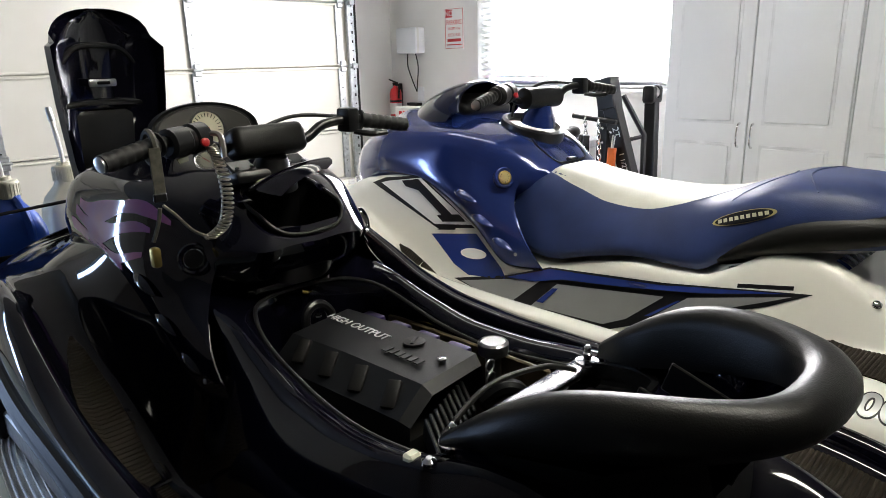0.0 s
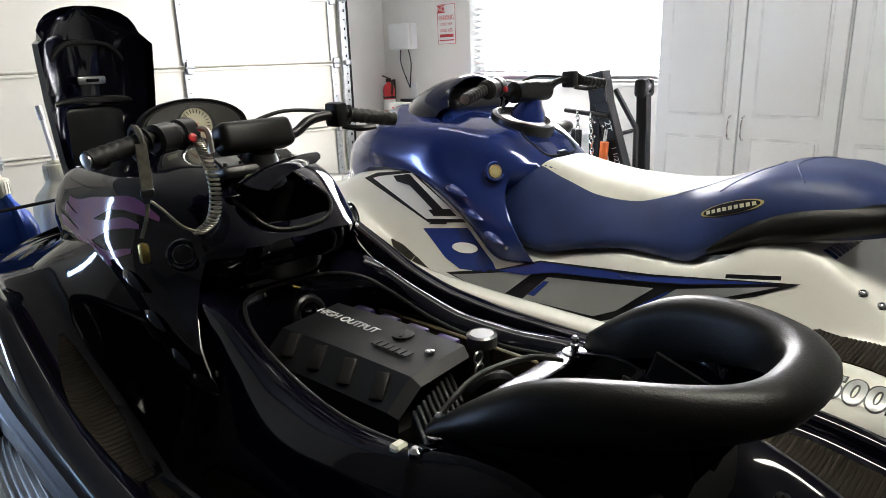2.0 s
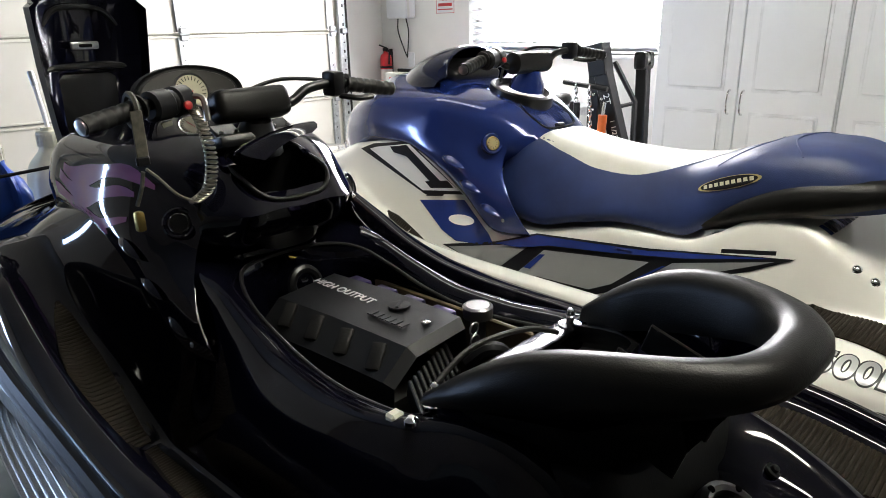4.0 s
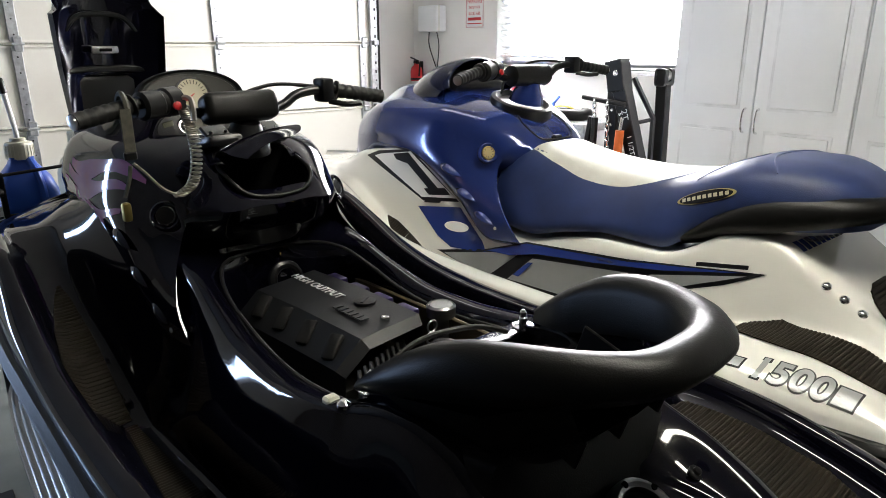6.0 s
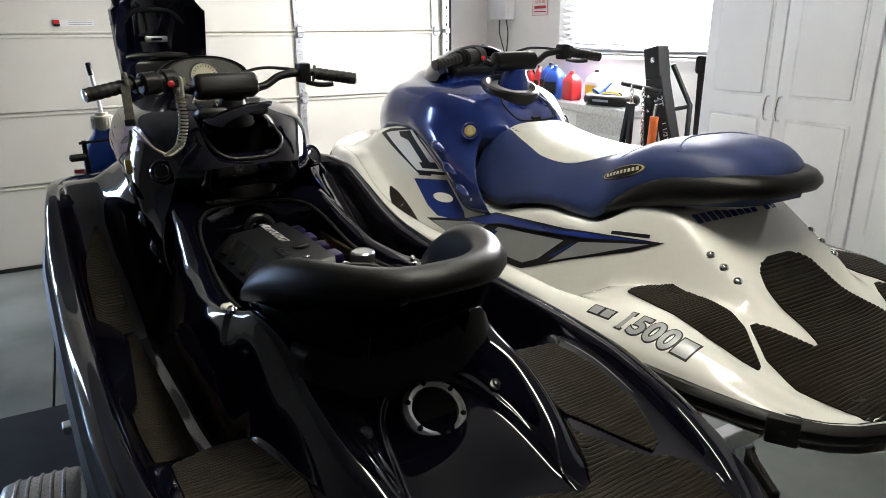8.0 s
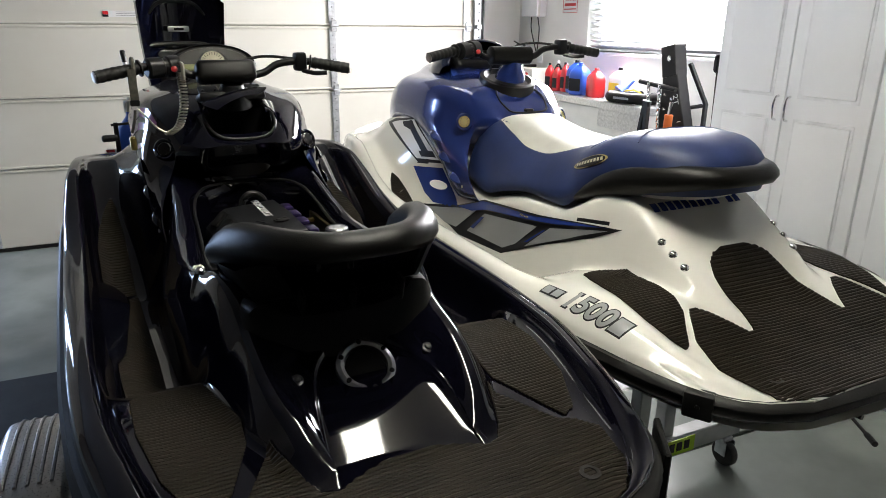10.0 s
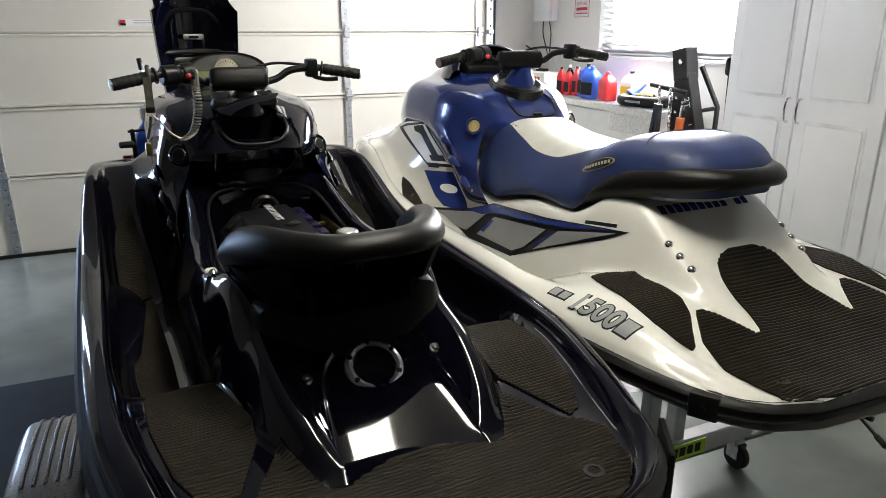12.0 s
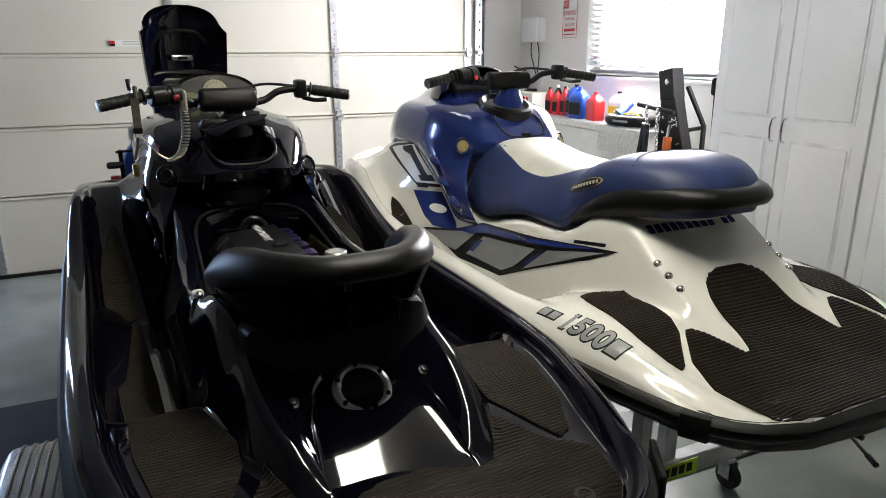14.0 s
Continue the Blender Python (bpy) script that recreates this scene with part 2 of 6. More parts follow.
def ribbed(poly, tree, step=0.0088, tall=0.0036, top=1.6):
    """Rows of round rubber ribs across a plan outline, laid on a surface."""
    bm = bmesh.new()
    ys = [p[1] for p in poly]
    y = min(ys) + step * 0.5
    def cut(at):
        xs = []
        for (ax, ay), (bx, by) in zip(poly, poly[1:] + poly[:1]):
            if (ay - at) * (by - at) < 0:
                xs.append(ax + (bx - ax) * (at - ay) / (by - ay))
        return sorted(xs)

    while y < max(ys):
        xs, lo, hi = cut(y), cut(y - 0.45 * step), cut(y + 0.45 * step)
        lo = lo if len(lo) == len(xs) else xs
        hi = hi if len(hi) == len(xs) else xs
        for j in range(0, len(xs) - 1, 2):
            a, b = xs[j], xs[j + 1]
            if b - a < 0.006:
                continue
            n = max(2, int((b - a) / 0.03) + 1)
            rows = []
            for k in range(n + 1):
                x = a + (b - a) * k / n
                row = []
                for off, h in ((-0.5, -0.004), (-0.42, 0.6), (0.0, 1.0), (0.42, 0.6), (0.5, -0.004)):
                    yy = y + off * step
                    side = hi if off > 0 else lo
                    fa, fb = a + (side[j] - a) * abs(off) * 1.4, b + (side[j + 1] - b) * abs(off) * 1.4
                    x = fa + (fb - fa) * k / n
                    hit, nor, _, _ = tree.ray_cast(Vector((x, yy, top)), Vector((0, 0, -1)))
                    if hit is None:
                        hit, nor = Vector((x, yy, 0.86)), Vector((0, 0, 1))
                    if nor.z < 0:
                        nor = -nor
                    row.append(hit + nor * (tall * h + 0.0015))
                rows.append(row)
            skin(rows, bm)
            ring = [bm.verts.new(p) for p in rows[0]]
            bm.faces.new(ring)
            ring = [bm.verts.new(p) for p in rows[-1]]
            bm.faces.new(ring)
        y += step
    return bm


def lettering(text, size, m, mat, parent, name="lettering", depth=0.0006, squeeze=1.0):
    c = bpy.data.curves.new(name, "FONT")
    c.body, c.size, c.extrude, c.align_x, c.align_y = text, size, depth, "CENTER", "CENTER"
    o = new(name, c)
    bpy.context.view_layer.update()
    me = bpy.data.meshes.new_from_object(o.evaluated_get(bpy.context.evaluated_depsgraph_get()))
    bpy.data.objects.remove(o)
    me.transform(m @ Matrix.Diagonal((squeeze, 1, 1, 1)))
    me.materials.clear()
    me.materials.append(mat)
    ob = new(name, me)
    ob.parent = parent
    return ob


def draped_text(name, text, size, at, along, up, tree, way, lift, mat, parent, fat):
    """Slanted lettering laid onto a curved surface."""
    c = bpy.data.curves.new(name, "FONT")
    c.body, c.size, c.align_x, c.align_y, c.shear, c.offset, c.space_character = text, size, "CENTER", "CENTER", 0.22, fat, 1.06
    o = new(name, c)
    bpy.context.view_layer.update()
    me = bpy.data.meshes.new_from_object(o.evaluated_get(bpy.context.evaluated_depsgraph_get()))
    bpy.data.objects.remove(o)
    way = Vector(way).normalized()
    for v in me.vertices:
        p = at + along * v.co.x + up * v.co.y - way * 0.05
        hit, nor, _, _ = tree.ray_cast(p, way)
        if hit is None:
            hit, nor, _, _ = tree.find_nearest(p)
        v.co = hit + (nor if nor.dot(way) < 0 else -nor) * lift
    me.materials.clear()
    me.materials.append(mat)
    ob = new(name, me)
    ob.parent = parent
    return ob


# ---- structure ----
DOOR_Y, EAST_X, WEST_X, SOUTH_Y, TOP = 4.75, 3.72, -3.8, -3.2, 2.75
floor = tagged(part("floor", box(-0.05, 0.8, -0.06, 7.7, 8.3, 0.08, 0), JOINT), "grey epoxy-coated concrete garage floor with joints", "floor", kind="structure")
for x0, x1 in ((-3.85, 0.09), (0.10, 3.77)):
    for y0, y1 in ((-3.25, 0.951), (0.971, 4.95)):
        part("slab", box((x0 + x1) / 2, (y0 + y1) / 2, -0.011, x1 - x0, y1 - y0, 0.022, 0.004), FLOOR, floor)
tagged(part("ceiling", box(-0.05, 0.8, TOP + 0.05, 7.8, 8.4, 0.1, 0), CEIL), "unseen garage ceiling, dark to dim the reflections", "ceiling", kind="structure")


def wall(name, cells, label, mat=WALL):
    bm = bmesh.new()
    for c in cells:
        box(*c, 0, bm=bm)
    return tagged(part(name, bm, mat), label, "wall", kind="structure")


# window opening in the east wall: y 2.24..3.80, z 1.39..2.45
wall("wall_east", [(EAST_X + 0.07, -0.5, TOP / 2, 0.14, 5.48, TOP), (EAST_X + 0.07, 4.4, TOP / 2, 0.14, 1.2, TOP),
                   (EAST_X + 0.07, 3.02, 0.695, 0.14, 1.56, 1.39), (EAST_X + 0.07, 3.02, 2.6, 0.14, 1.56, 0.3)], "white painted garage side wall with a window")
wall("wall_north", [(3.54, DOOR_Y + 0.15, TOP / 2, 0.36, 0.12, TOP), (-1.16, DOOR_Y + 0.15, TOP / 2, 0.66, 0.12, TOP), (-2.93, DOOR_Y + 0.15, TOP / 2, 1.84, 0.12, TOP), (1.2, DOOR_Y + 0.15, 2.62, 4.05, 0.12, 0.26), (-1.75, DOOR_Y + 0.15, 2.45, 0.52, 0.12, 0.6)], "white painted wall round the garage door")
wall("wall_south", [(-0.05, SOUTH_Y - 0.06, TOP / 2, 7.7, 0.12, TOP)], "unseen back wall, dark to dim the reflections", DIMWALL)
wall("wall_west", [(WEST_X - 0.06, 0.85, TOP / 2, 0.12, 8.2, TOP)], "unseen side wall, dark to dim the reflections", DIMWALL)


def window(name, cx, cy, cz, width, height, inward, label):
    w = thing(name, pose(cx, cy, cz), label, "window", kind="structure")
    for dy, dz, sy, sz in ((-width / 2 + 0.025, 0, 0.05, height), (width / 2 - 0.025, 0, 0.05, height), (0, -height / 2 + 0.025, width - 0.1, 0.05),
                           (0, height / 2 - 0.025, width - 0.1, 0.05), (0, 0, 0.04, height - 0.1)):
        part("window_frame", box(inward * 0.05, dy, dz, 0.04, sy, sz, 0.003), BLIND, w)
    for s in (-1, 1):
        pane = part("pane", box(inward * 0.05, s * (width / 4 - 0.01), 0, 0.004, width / 2 - 0.09, height - 0.11, 0), GLASS, w)
        pane.visible_shadow = False
    part("window_sill", box(-inward * 0.02, 0, -height / 2 - 0.012, 0.12, width + 0.06, 0.024, 0.004), BLIND, w)
    return w


win = window("window_1", EAST_X + 0.07, 3.02, 1.92, 1.56, 1.06, 1, "bright window with white horizontal blinds")
z = 1.42
while z < 2.44:
    part("slat", box(-0.045, 0, z - 1.92, 0.05, 1.5, 0.0025, 0, m=pose(0, 0, 0, 0, 24, 0)), BLIND, win)
    z += 0.042
# pale ground out of view, added for reflections through the side door
tagged(part("driveway", box(-2.3, 8.0, -0.03, 6.0, 6.2, 0.06, 0), material("driveway_concrete", (0.45, 0.45, 0.43), 0.8)), "unseen pale ground added outside the side door for reflections", "driveway", kind="structure")
tagged(part("backdrop", box(EAST_X + 1.2, 3.0, 1.9, 0.02, 5.0, 3.4, 0), OUTSIDE), "overexposed daylight outside the window", "backdrop", kind="structure")

# garage door: five sections of panels with ribs
door = thing("door_1", pose(0, 0, 0), "closed cream sectional garage door with galvanised ribs", "garage door", kind="structure")
SEAMS = [0.02, 0.59, 1.07, 1.562, 2.035, 2.5]
for a, b in zip(SEAMS, SEAMS[1:]):
    part("panel", box(1.215, DOOR_Y + 0.03, (a + b) / 2, 4.05, 0.045, b - a - 0.006, 0.006), DOORP, door)
    bm = box(1.215, DOOR_Y + 0.0, b - 0.016, 4.05, 0.02, 0.014, 0.003)
    box(1.215, DOOR_Y + 0.0, b + 0.012, 4.05, 0.02, 0.012, 0.003, bm=bm)
    part("rail", bm, DOORP, door, "folded steel edge of a panel")
part("bottom_seal", box(1.215, DOOR_Y + 0.02, 0.012, 4.05, 0.05, 0.024, 0.006), RUBBER, door, "black rubber bottom seal")
for x in (-0.55, 0.76, 1.965, 3.14):
    for a, b in zip(SEAMS, SEAMS[1:]):
        bm = bmesh.new()
        box(x, DOOR_Y - 0.002, (a + b) / 2, 0.055, 0.018, b - a - 0.02, 0.003, bm=bm)
        stile = part("stile", bm, GALV, door, "galvanised upright rib")
        for k in range(5):
            # flat discs; the shade inside each hole is only their colour
            part("hole_shade", lathe([(0.005, 0), (0.005, 0.002)], facing((x, DOOR_Y - 0.0115, a + (b - a) * (k + 0.6) / 5.4), (0, -1, 0)), 8), DARKHOLE, stile)
    for s in SEAMS[1:-1]:
        bm = box(x + 0.012, DOOR_Y - 0.02, s, 0.05, 0.02, 0.085, 0.006)
        tube([(x - 0.02, DOOR_Y - 0.03, s), (x + 0.045, DOOR_Y - 0.03, s)], 0.008, 8, bm)
        part("hinge", bm, GALV, door, "galvanised hinge on a panel seam")
part("warning_label", box(0.46, DOOR_Y + 0.004, 1.632, 0.24, 0.004, 0.042, 0), DECW, door, "small white warning label")
part("label_mark", box(0.362, DOOR_Y + 0.001, 1.64, 0.036, 0.003, 0.022, 0), RED, door)
part("label_mark", box(0.362, DOOR_Y + 0.001, 1.62, 0.036, 0.003, 0.016, 0), DECK, door)
for k in range(3):
    part("label_line", box(0.5, DOOR_Y + 0.001, 1.645 - 0.011 * k, 0.14, 0.003, 0.003, 0), DECG, door)
track = thing("door_track", pose(3.235, DOOR_Y - 0.02, 0), "galvanised upright garage door track with holes", "door track", kind="structure")
part("channel", box(0, 0, 1.3, 0.065, 0.03, 2.5, 0.004), GALV, track)
part("flange", box(0.05, 0.03, 1.3, 0.03, 0.06, 2.5, 0.004), BLACKS, track, "dark edge seal beside the track")
for k in range(34):
    # track slots as thin plates, their shade given by near-black colour
    part("slot_shade", box(0.008, -0.0158, 0.25 + k * 0.068, 0.012, 0.002, 0.022 if k % 3 else 0.01, 0), DARKHOLE, track)
for zz in (0.6, 1.07, 1.562, 2.035):
    part("roller_bracket", box(0.0, -0.03, zz, 0.05, 0.04, 0.04, 0.006), GALV, track)

# ceiling lights
for x, y in ((1.45, 2.25),):
    lamp = thing("ceiling_light", pose(x, y, TOP), "white two-tube fluorescent ceiling light", "ceiling light", "ceiling lights")
    part("housing", box(0, 0, -0.03, 0.3, 1.22, 0.058, 0.01), CABW, lamp)
    for q in (-0.07, 0.07):
        part("tube", tube([(q, -0.58, -0.075), (q, 0.58, -0.075)], 0.014, 10), TUBEL, lamp, "glowing fluorescent tube")
lamp = thing("ceiling_light", pose(1.31, 0.42, TOP), "white ceiling light with a glowing wraparound diffuser", "ceiling light", "ceiling lights")
part("housing", box(0, 0, -0.02, 0.2, 1.24, 0.038, 0.01), CABW, lamp)
part("diffuser", box(0, 0, -0.065, 0.17, 1.2, 0.05, 0.02, 3), DIFFL, lamp, "glowing white diffuser")

# ---- the personal watercraft ----
W = curve((-0.03, 0.24), (0.0, 0.325), (0.05, 0.385), (0.15, 0.435), (0.3, 0.475), (0.5, 0.51), (0.8, 0.525), (1.2, 0.53), (1.6, 0.53), (2.0, 0.505), (2.3, 0.44), (2.6, 0.31), (2.8, 0.16), (2.9, 0.03))
ZB = curve((-0.03, 0.83), (0.4, 0.84), (1.0, 0.865), (1.5, 0.895), (2.0, 0.93), (2.5, 0.97), (2.9, 1.0))
XR = curve((-0.03, 0.146), (0.23, 0.15), (0.3, 0.168), (0.375, 0.184), (0.45, 0.19), (0.55, 0.19), (0.7, 0.215), (0.9, 0.232), (1.2, 0.215), (1.4, 0.205), (1.6, 0.22), (1.9, 0.25), (2.3, 0.22), (2.6, 0.14), (2.9, 0.01))
ZR = curve((-0.03, 0.862), (0.21, 0.866), (0.25, 0.89), (0.3, 0.926), (0.375, 0.96), (0.45, 0.988), (0.55, 1.02), (0.6, 1.055), (0.66, 1.078), (0.7, 1.08), (0.8, 1.058), (0.9, 1.042), (1.0, 1.033), (1.12, 1.037), (1.25, 1.068), (1.4, 1.115), (1.6, 1.14), (1.85, 1.19), (2.1, 1.16), (2.3, 1.1), (2.6, 1.05), (2.9, 1.01))
XP = curve((-0.03, 0.2), (0.2, 0.19), (0.3, 0.21), (0.375, 0.24), (0.45, 0.25), (0.6, 0.265), (0.8, 0.30), (1.2, 0.305), (1.5, 0.315), (1.8, 0.345), (2.3, 0.30), (2.6, 0.2), (2.9, 0.015))
ZF = curve((-0.03, 0.86), (0.2, 0.867), (0.35, 0.884), (0.5, 0.893), (0.6, 0.886), (0.64, 0.868), (0.70, 0.785), (1.0, 0.76), (1.44, 0.758), (1.5, 0.782), (1.645, 0.892), (1.8, 0.982), (1.93, 1.062), (2.05, 1.10), (2.2, 1.08), (2.5, 1.035), (2.75, 1.01), (2.9, 1.0))
ZG = curve((-0.03, 0.862), (0.06, 0.868), (0.15, 0.889), (0.3, 0.918), (0.5, 0.932), (0.8, 0.937), (1.2, 0.94), (1.4, 0.955), (1.55, 0.99), (1.72, 1.06), (1.84, 1.105), (1.97, 1.115), (2.25, 1.085), (2.5, 1.045), (2.75, 1.02), (2.9, 1.005))
# the dished tail of the black craft and the arched recess round its exhaust
ZD = curve((-0.03, 0.863), (0.2, 0.864), (0.22, 0.871), (0.25, 0.883), (0.3, 0.904), (0.35, 0.924), (0.4, 0.938), (0.44, 0.948), (0.5, 0.972), (0.53, 0.988), (0.57, 1.02), (0.61, 1.055), (0.65, 1.075), (0.76, 1.06), (1.5, 1.06), (1.8, 1.12), (2.2, 1.1), (2.5, 1.06), (2.75, 1.03), (2.9, 1.01))
XA = curve((0.19, 0.15), (0.23, 0.138), (0.3, 0.128), (0.375, 0.116), (0.42, 0.105), (0.455, 0.09), (0.485, 0.064), (0.505, 0.036), (0.517, 0.008))
# crease under the shoulder of the engine bay
XK = curve((0.8, 0.255), (0.95, 0.272), (1.1, 0.278), (1.28, 0.268), (1.42, 0.245))
ZK = curve((0.8, 1.03), (0.86, 1.022), (1.0, 0.99), (1.12, 0.97), (1.28, 0.955), (1.42, 0.94))
# the white craft: smoother flanks and a raised stern deck
WXR = curve((1.2, 0.215), (1.4, 0.21), (1.6, 0.24), (1.8, 0.268), (2.0, 0.272), (2.3, 0.22), (2.6, 0.14), (2.9, 0.01))
WXP = curve((-0.03, 0.2), (0.2, 0.19), (0.3, 0.22), (0.4, 0.235), (0.5, 0.245), (0.6, 0.26), (0.8, 0.30), (1.2, 0.305), (1.5, 0.32), (1.7, 0.36), (1.9, 0.37), (2.1, 0.35), (2.3, 0.30), (2.6, 0.2), (2.9, 0.015))
WZF = curve((-0.03, 0.86), (0.06, 0.866), (0.19, 0.898), (0.29, 0.932), (0.4, 0.948), (0.5, 0.942), (0.6, 0.925), (0.68, 0.90), (0.76, 0.80), (1.0, 0.765), (1.45, 0.765), (1.6, 0.84), (1.75, 0.92), (1.9, 1.0), (2.05, 1.06), (2.2, 1.07), (2.5, 1.035), (2.75, 1.01), (2.9, 1.0))
WZG = curve((-0.03, 0.862), (0.06, 0.868), (0.15, 0.893), (0.3, 0.923), (0.5, 0.932), (0.8, 0.936), (1.2, 0.936), (1.45, 0.94), (1.6, 0.953), (1.75, 0.99), (1.9, 1.045), (2.03, 1.08), (2.25, 1.07), (2.5, 1.04), (2.75, 1.015), (2.9, 1.005))
ZSEAT = curve((0.72, 1.085), (0.84, 1.035), (1.0, 1.032), (1.15, 1.005), (1.3, 0.972), (1.46, 0.985), (1.6, 1.14))
ZCW = curve((-0.03, 0.862), (0.06, 0.866), (0.19, 0.895), (0.25, 0.91), (0.3, 0.932), (0.35, 0.967), (0.407, 1.015), (0.45, 1.045), (0.5, 1.08), (0.54, 1.105), (0.60, 1.12), (0.66, 1.12), (0.76, 1.06))
ZRW = curve((-0.03, 0.862), (0.06, 0.866), (0.19, 0.902), (0.25, 0.925), (0.3, 0.948), (0.375, 1.0), (0.45, 1.045), (0.5, 1.08), (0.54, 1.105), (0.60, 1.12), (0.66, 1.12), (0.73, 1.085))
WZC = curve((0.76, 1.06), (1.5, 1.06), (1.8, 1.12), (2.2, 1.1), (2.5, 1.06), (2.75, 1.03), (2.9, 1.01))
STATIONS = [-0.03 + 0.0299 * k for k in range(99)]

# cowl round the steering
CZT = curve((1.36, 1.225), (1.44, 1.285), (1.54, 1.34), (1.65, 1.365), (1.85, 1.395), (2.05, 1.395), (2.2, 1.35), (2.32, 1.26), (2.43, 1.11))
CXC = curve((1.36, 0.115), (1.44, 0.125), (1.55, 0.15), (1.75, 0.17), (2.0, 0.16), (2.2, 0.13), (2.43, 0.05))
CZC = curve((1.36, 1.222), (1.44, 1.285), (1.55, 1.335), (1.75, 1.36), (2.0, 1.36), (2.2, 1.305), (2.43, 1.09))
CXS = curve((1.36, 0.20), (1.5, 0.23), (1.75, 0.275), (2.0, 0.285), (2.2, 0.24), (2.43, 0.09))
CZS = curve((1.36, 1.15), (1.5, 1.2), (1.75, 1.24), (2.0, 1.24), (2.2, 1.19), (2.43, 1.07))
CXB = curve((1.36, 0.262), (1.45, 0.272), (1.6, 0.283), (1.75, 0.285), (2.0, 0.28), (2.2, 0.235), (2.43, 0.09))
CZB = curve((1.36, 0.96), (1.46, 0.948), (1.58, 1.06), (1.7, 1.135), (1.85, 1.185), (2.0, 1.185), (2.15, 1.13), (2.43, 1.0))

BAY_A, BAY_B = 0.80, 1.47  # ends of the open engine bay


def deck_half(y, bay):
    """Half a deck section: centre, shoulder, footwell, gunwale."""
    s = min(1.0, W(y) / 0.5) if y > 1.9 or y < 0.1 else 1.0
    w = W(y)
    if bay:
        xr, zr, xp, zf, zg = XR(y), ZR(y), XP(y), ZF(y), ZG(y)
    else:
        xr, zr, xp, zf, zg = XR(y) if y < 1.2 else WXR(y), ZR(y), WXP(y), WZF(y), WZG(y)
        if y < 0.72:
            zr = ZRW(y)
        elif y < 1.6:
            zr = ZSEAT(y)
    x3 = min(0.45 * s, w - 0.075)
    xp = min(xp, x3 - 0.02)
    if bay and BAY_A < y < BAY_B:
        run = min(1.0, (y - BAY_A) / 0.05, (BAY_B - y) / 0.15)
        xi = max(0.0, (xr - 0.035) * math.sqrt(max(0.0, 1 - (1 - run) ** 2)) if run < 1 else xr - 0.035)
        first = [(xi, 0.74), (xi + 0.001, 0.85), (xi + 0.002, 0.95), (xi + 0.004, zr - 0.035)]
        inner, outer = (xr - 0.014, zr - 0.006), (xr + 0.02, zr - 0.004)
    else:
        if bay:
            mid = ZD(y)
            sunk = 0.012 * min(1.0, max(0.0, (0.517 - y) / 0.012), max(0.0, (y - 0.2) / 0.05)) if y < 0.517 else 0.0
            xa = XA(y) if 0.15 < y < 0.517 else 0.0
            if 0.66 < y < 1.0:
                mid = min(mid, 1.0)
            if y > 1.44:
                mid = max(mid, 1.115)
            edge = max(xr - 0.04, xr * 0.55)
            if xa > 0.0:
                first = [(0.0, mid - sunk), (xa - 0.006, mid - sunk), (xa + 0.003, mid), ((xa + 0.003 + edge) / 2, mid)]
            else:
                first = [(0.0, mid), (edge * 0.4, mid), (edge * 0.75, mid), (edge, mid)]
        else:
            mid = ZCW(y) if y < 0.72 else WZC(y)
            if 0.72 < y < 1.6:
                mid = min(mid, zr)
            edge = max(xr - 0.06, xr * 0.55)
            first = [(0.0, mid), (edge * 0.4, mid), (edge * 0.75, mid), (edge, mid)]
        inner, outer = (xr - 0.014, zr - 0.002), (xr + 0.014, zr - 0.004)
    # the flank between the shoulder and the footwell, creased beside the bay
    a, b = Vector(outer), Vector((xp, zf + (0.01 if y > 0.66 else 0.0)))
    crease, under = a.lerp(b, 0.35), a.lerp(b, 0.65)
    if bay and 0.7 < y < 1.6:
        f = min(1.0, (y - 0.7) / 0.12, (1.6 - y) / 0.14)
        f = f * f * (3 - 2 * f)
        crease = crease.lerp(Vector((XK(y), ZK(y))), f)
        under = under.lerp(Vector((XK(y) + 0.02, ZK(y) - 0.07)), f)
    rim = [(x3, zf), (x3 + 0.012, zg - 0.012), (w - 0.05, zg), (w - 0.022, zg - 0.004), (w - 0.006, (zg + ZB(y)) / 2 + 0.02)]
    if not bay and y < 0.74:
        # the stern deck rolls over into the gunwale without a step
        g = min(1.0, (0.74 - y) / 0.08, max(0.0, y + 0.03) / 0.1)
        soft = [(max(xp + 0.03, w - 0.13), zf), (w - 0.095, zf - 0.004), (w - 0.06, zg - 0.002), (w - 0.032, zg - 0.018), (w - 0.012, (zg + ZB(y)) / 2 + 0.008)]
        rim = [tuple(Vector(p).lerp(Vector(q), g)) for p, q in zip(rim, soft)]
    pts = first + [inner, outer, tuple(crease), tuple(under), tuple(b), (xp + 0.02, zf)] + rim + [(w - 0.004, ZB(y) + 0.03)]
    return rounded([Vector((x, y, z)) for x, z in pts], 2)


def make_deck(bay):
    ys = list(STATIONS)
    if bay:
        ys = sorted([y for y in ys if not 0.2 < y < 0.56] + [0.2 + 0.0115 * k for k in range(32)] + [BAY_A - 0.001, BAY_A + 0.001, BAY_A + 0.006, BAY_A + 0.02, BAY_B - 0.001, BAY_B + 0.001, BAY_B - 0.01, BAY_B - 0.035])
    rows = [mirrored(deck_half(y, bay)) for y in ys]
    rows.insert(0, [Vector((p.x, p.y + 0.002, 0.82)) for p in rows[0]])
    ys.insert(0, -0.028)
    n = len(rows[0]) // 2

    def skip(i, k, q):
        return bay and k == n - 1 and BAY_A < ys[i] and ys[i + 1] < BAY_B

    return skin(rows, skip=skip)


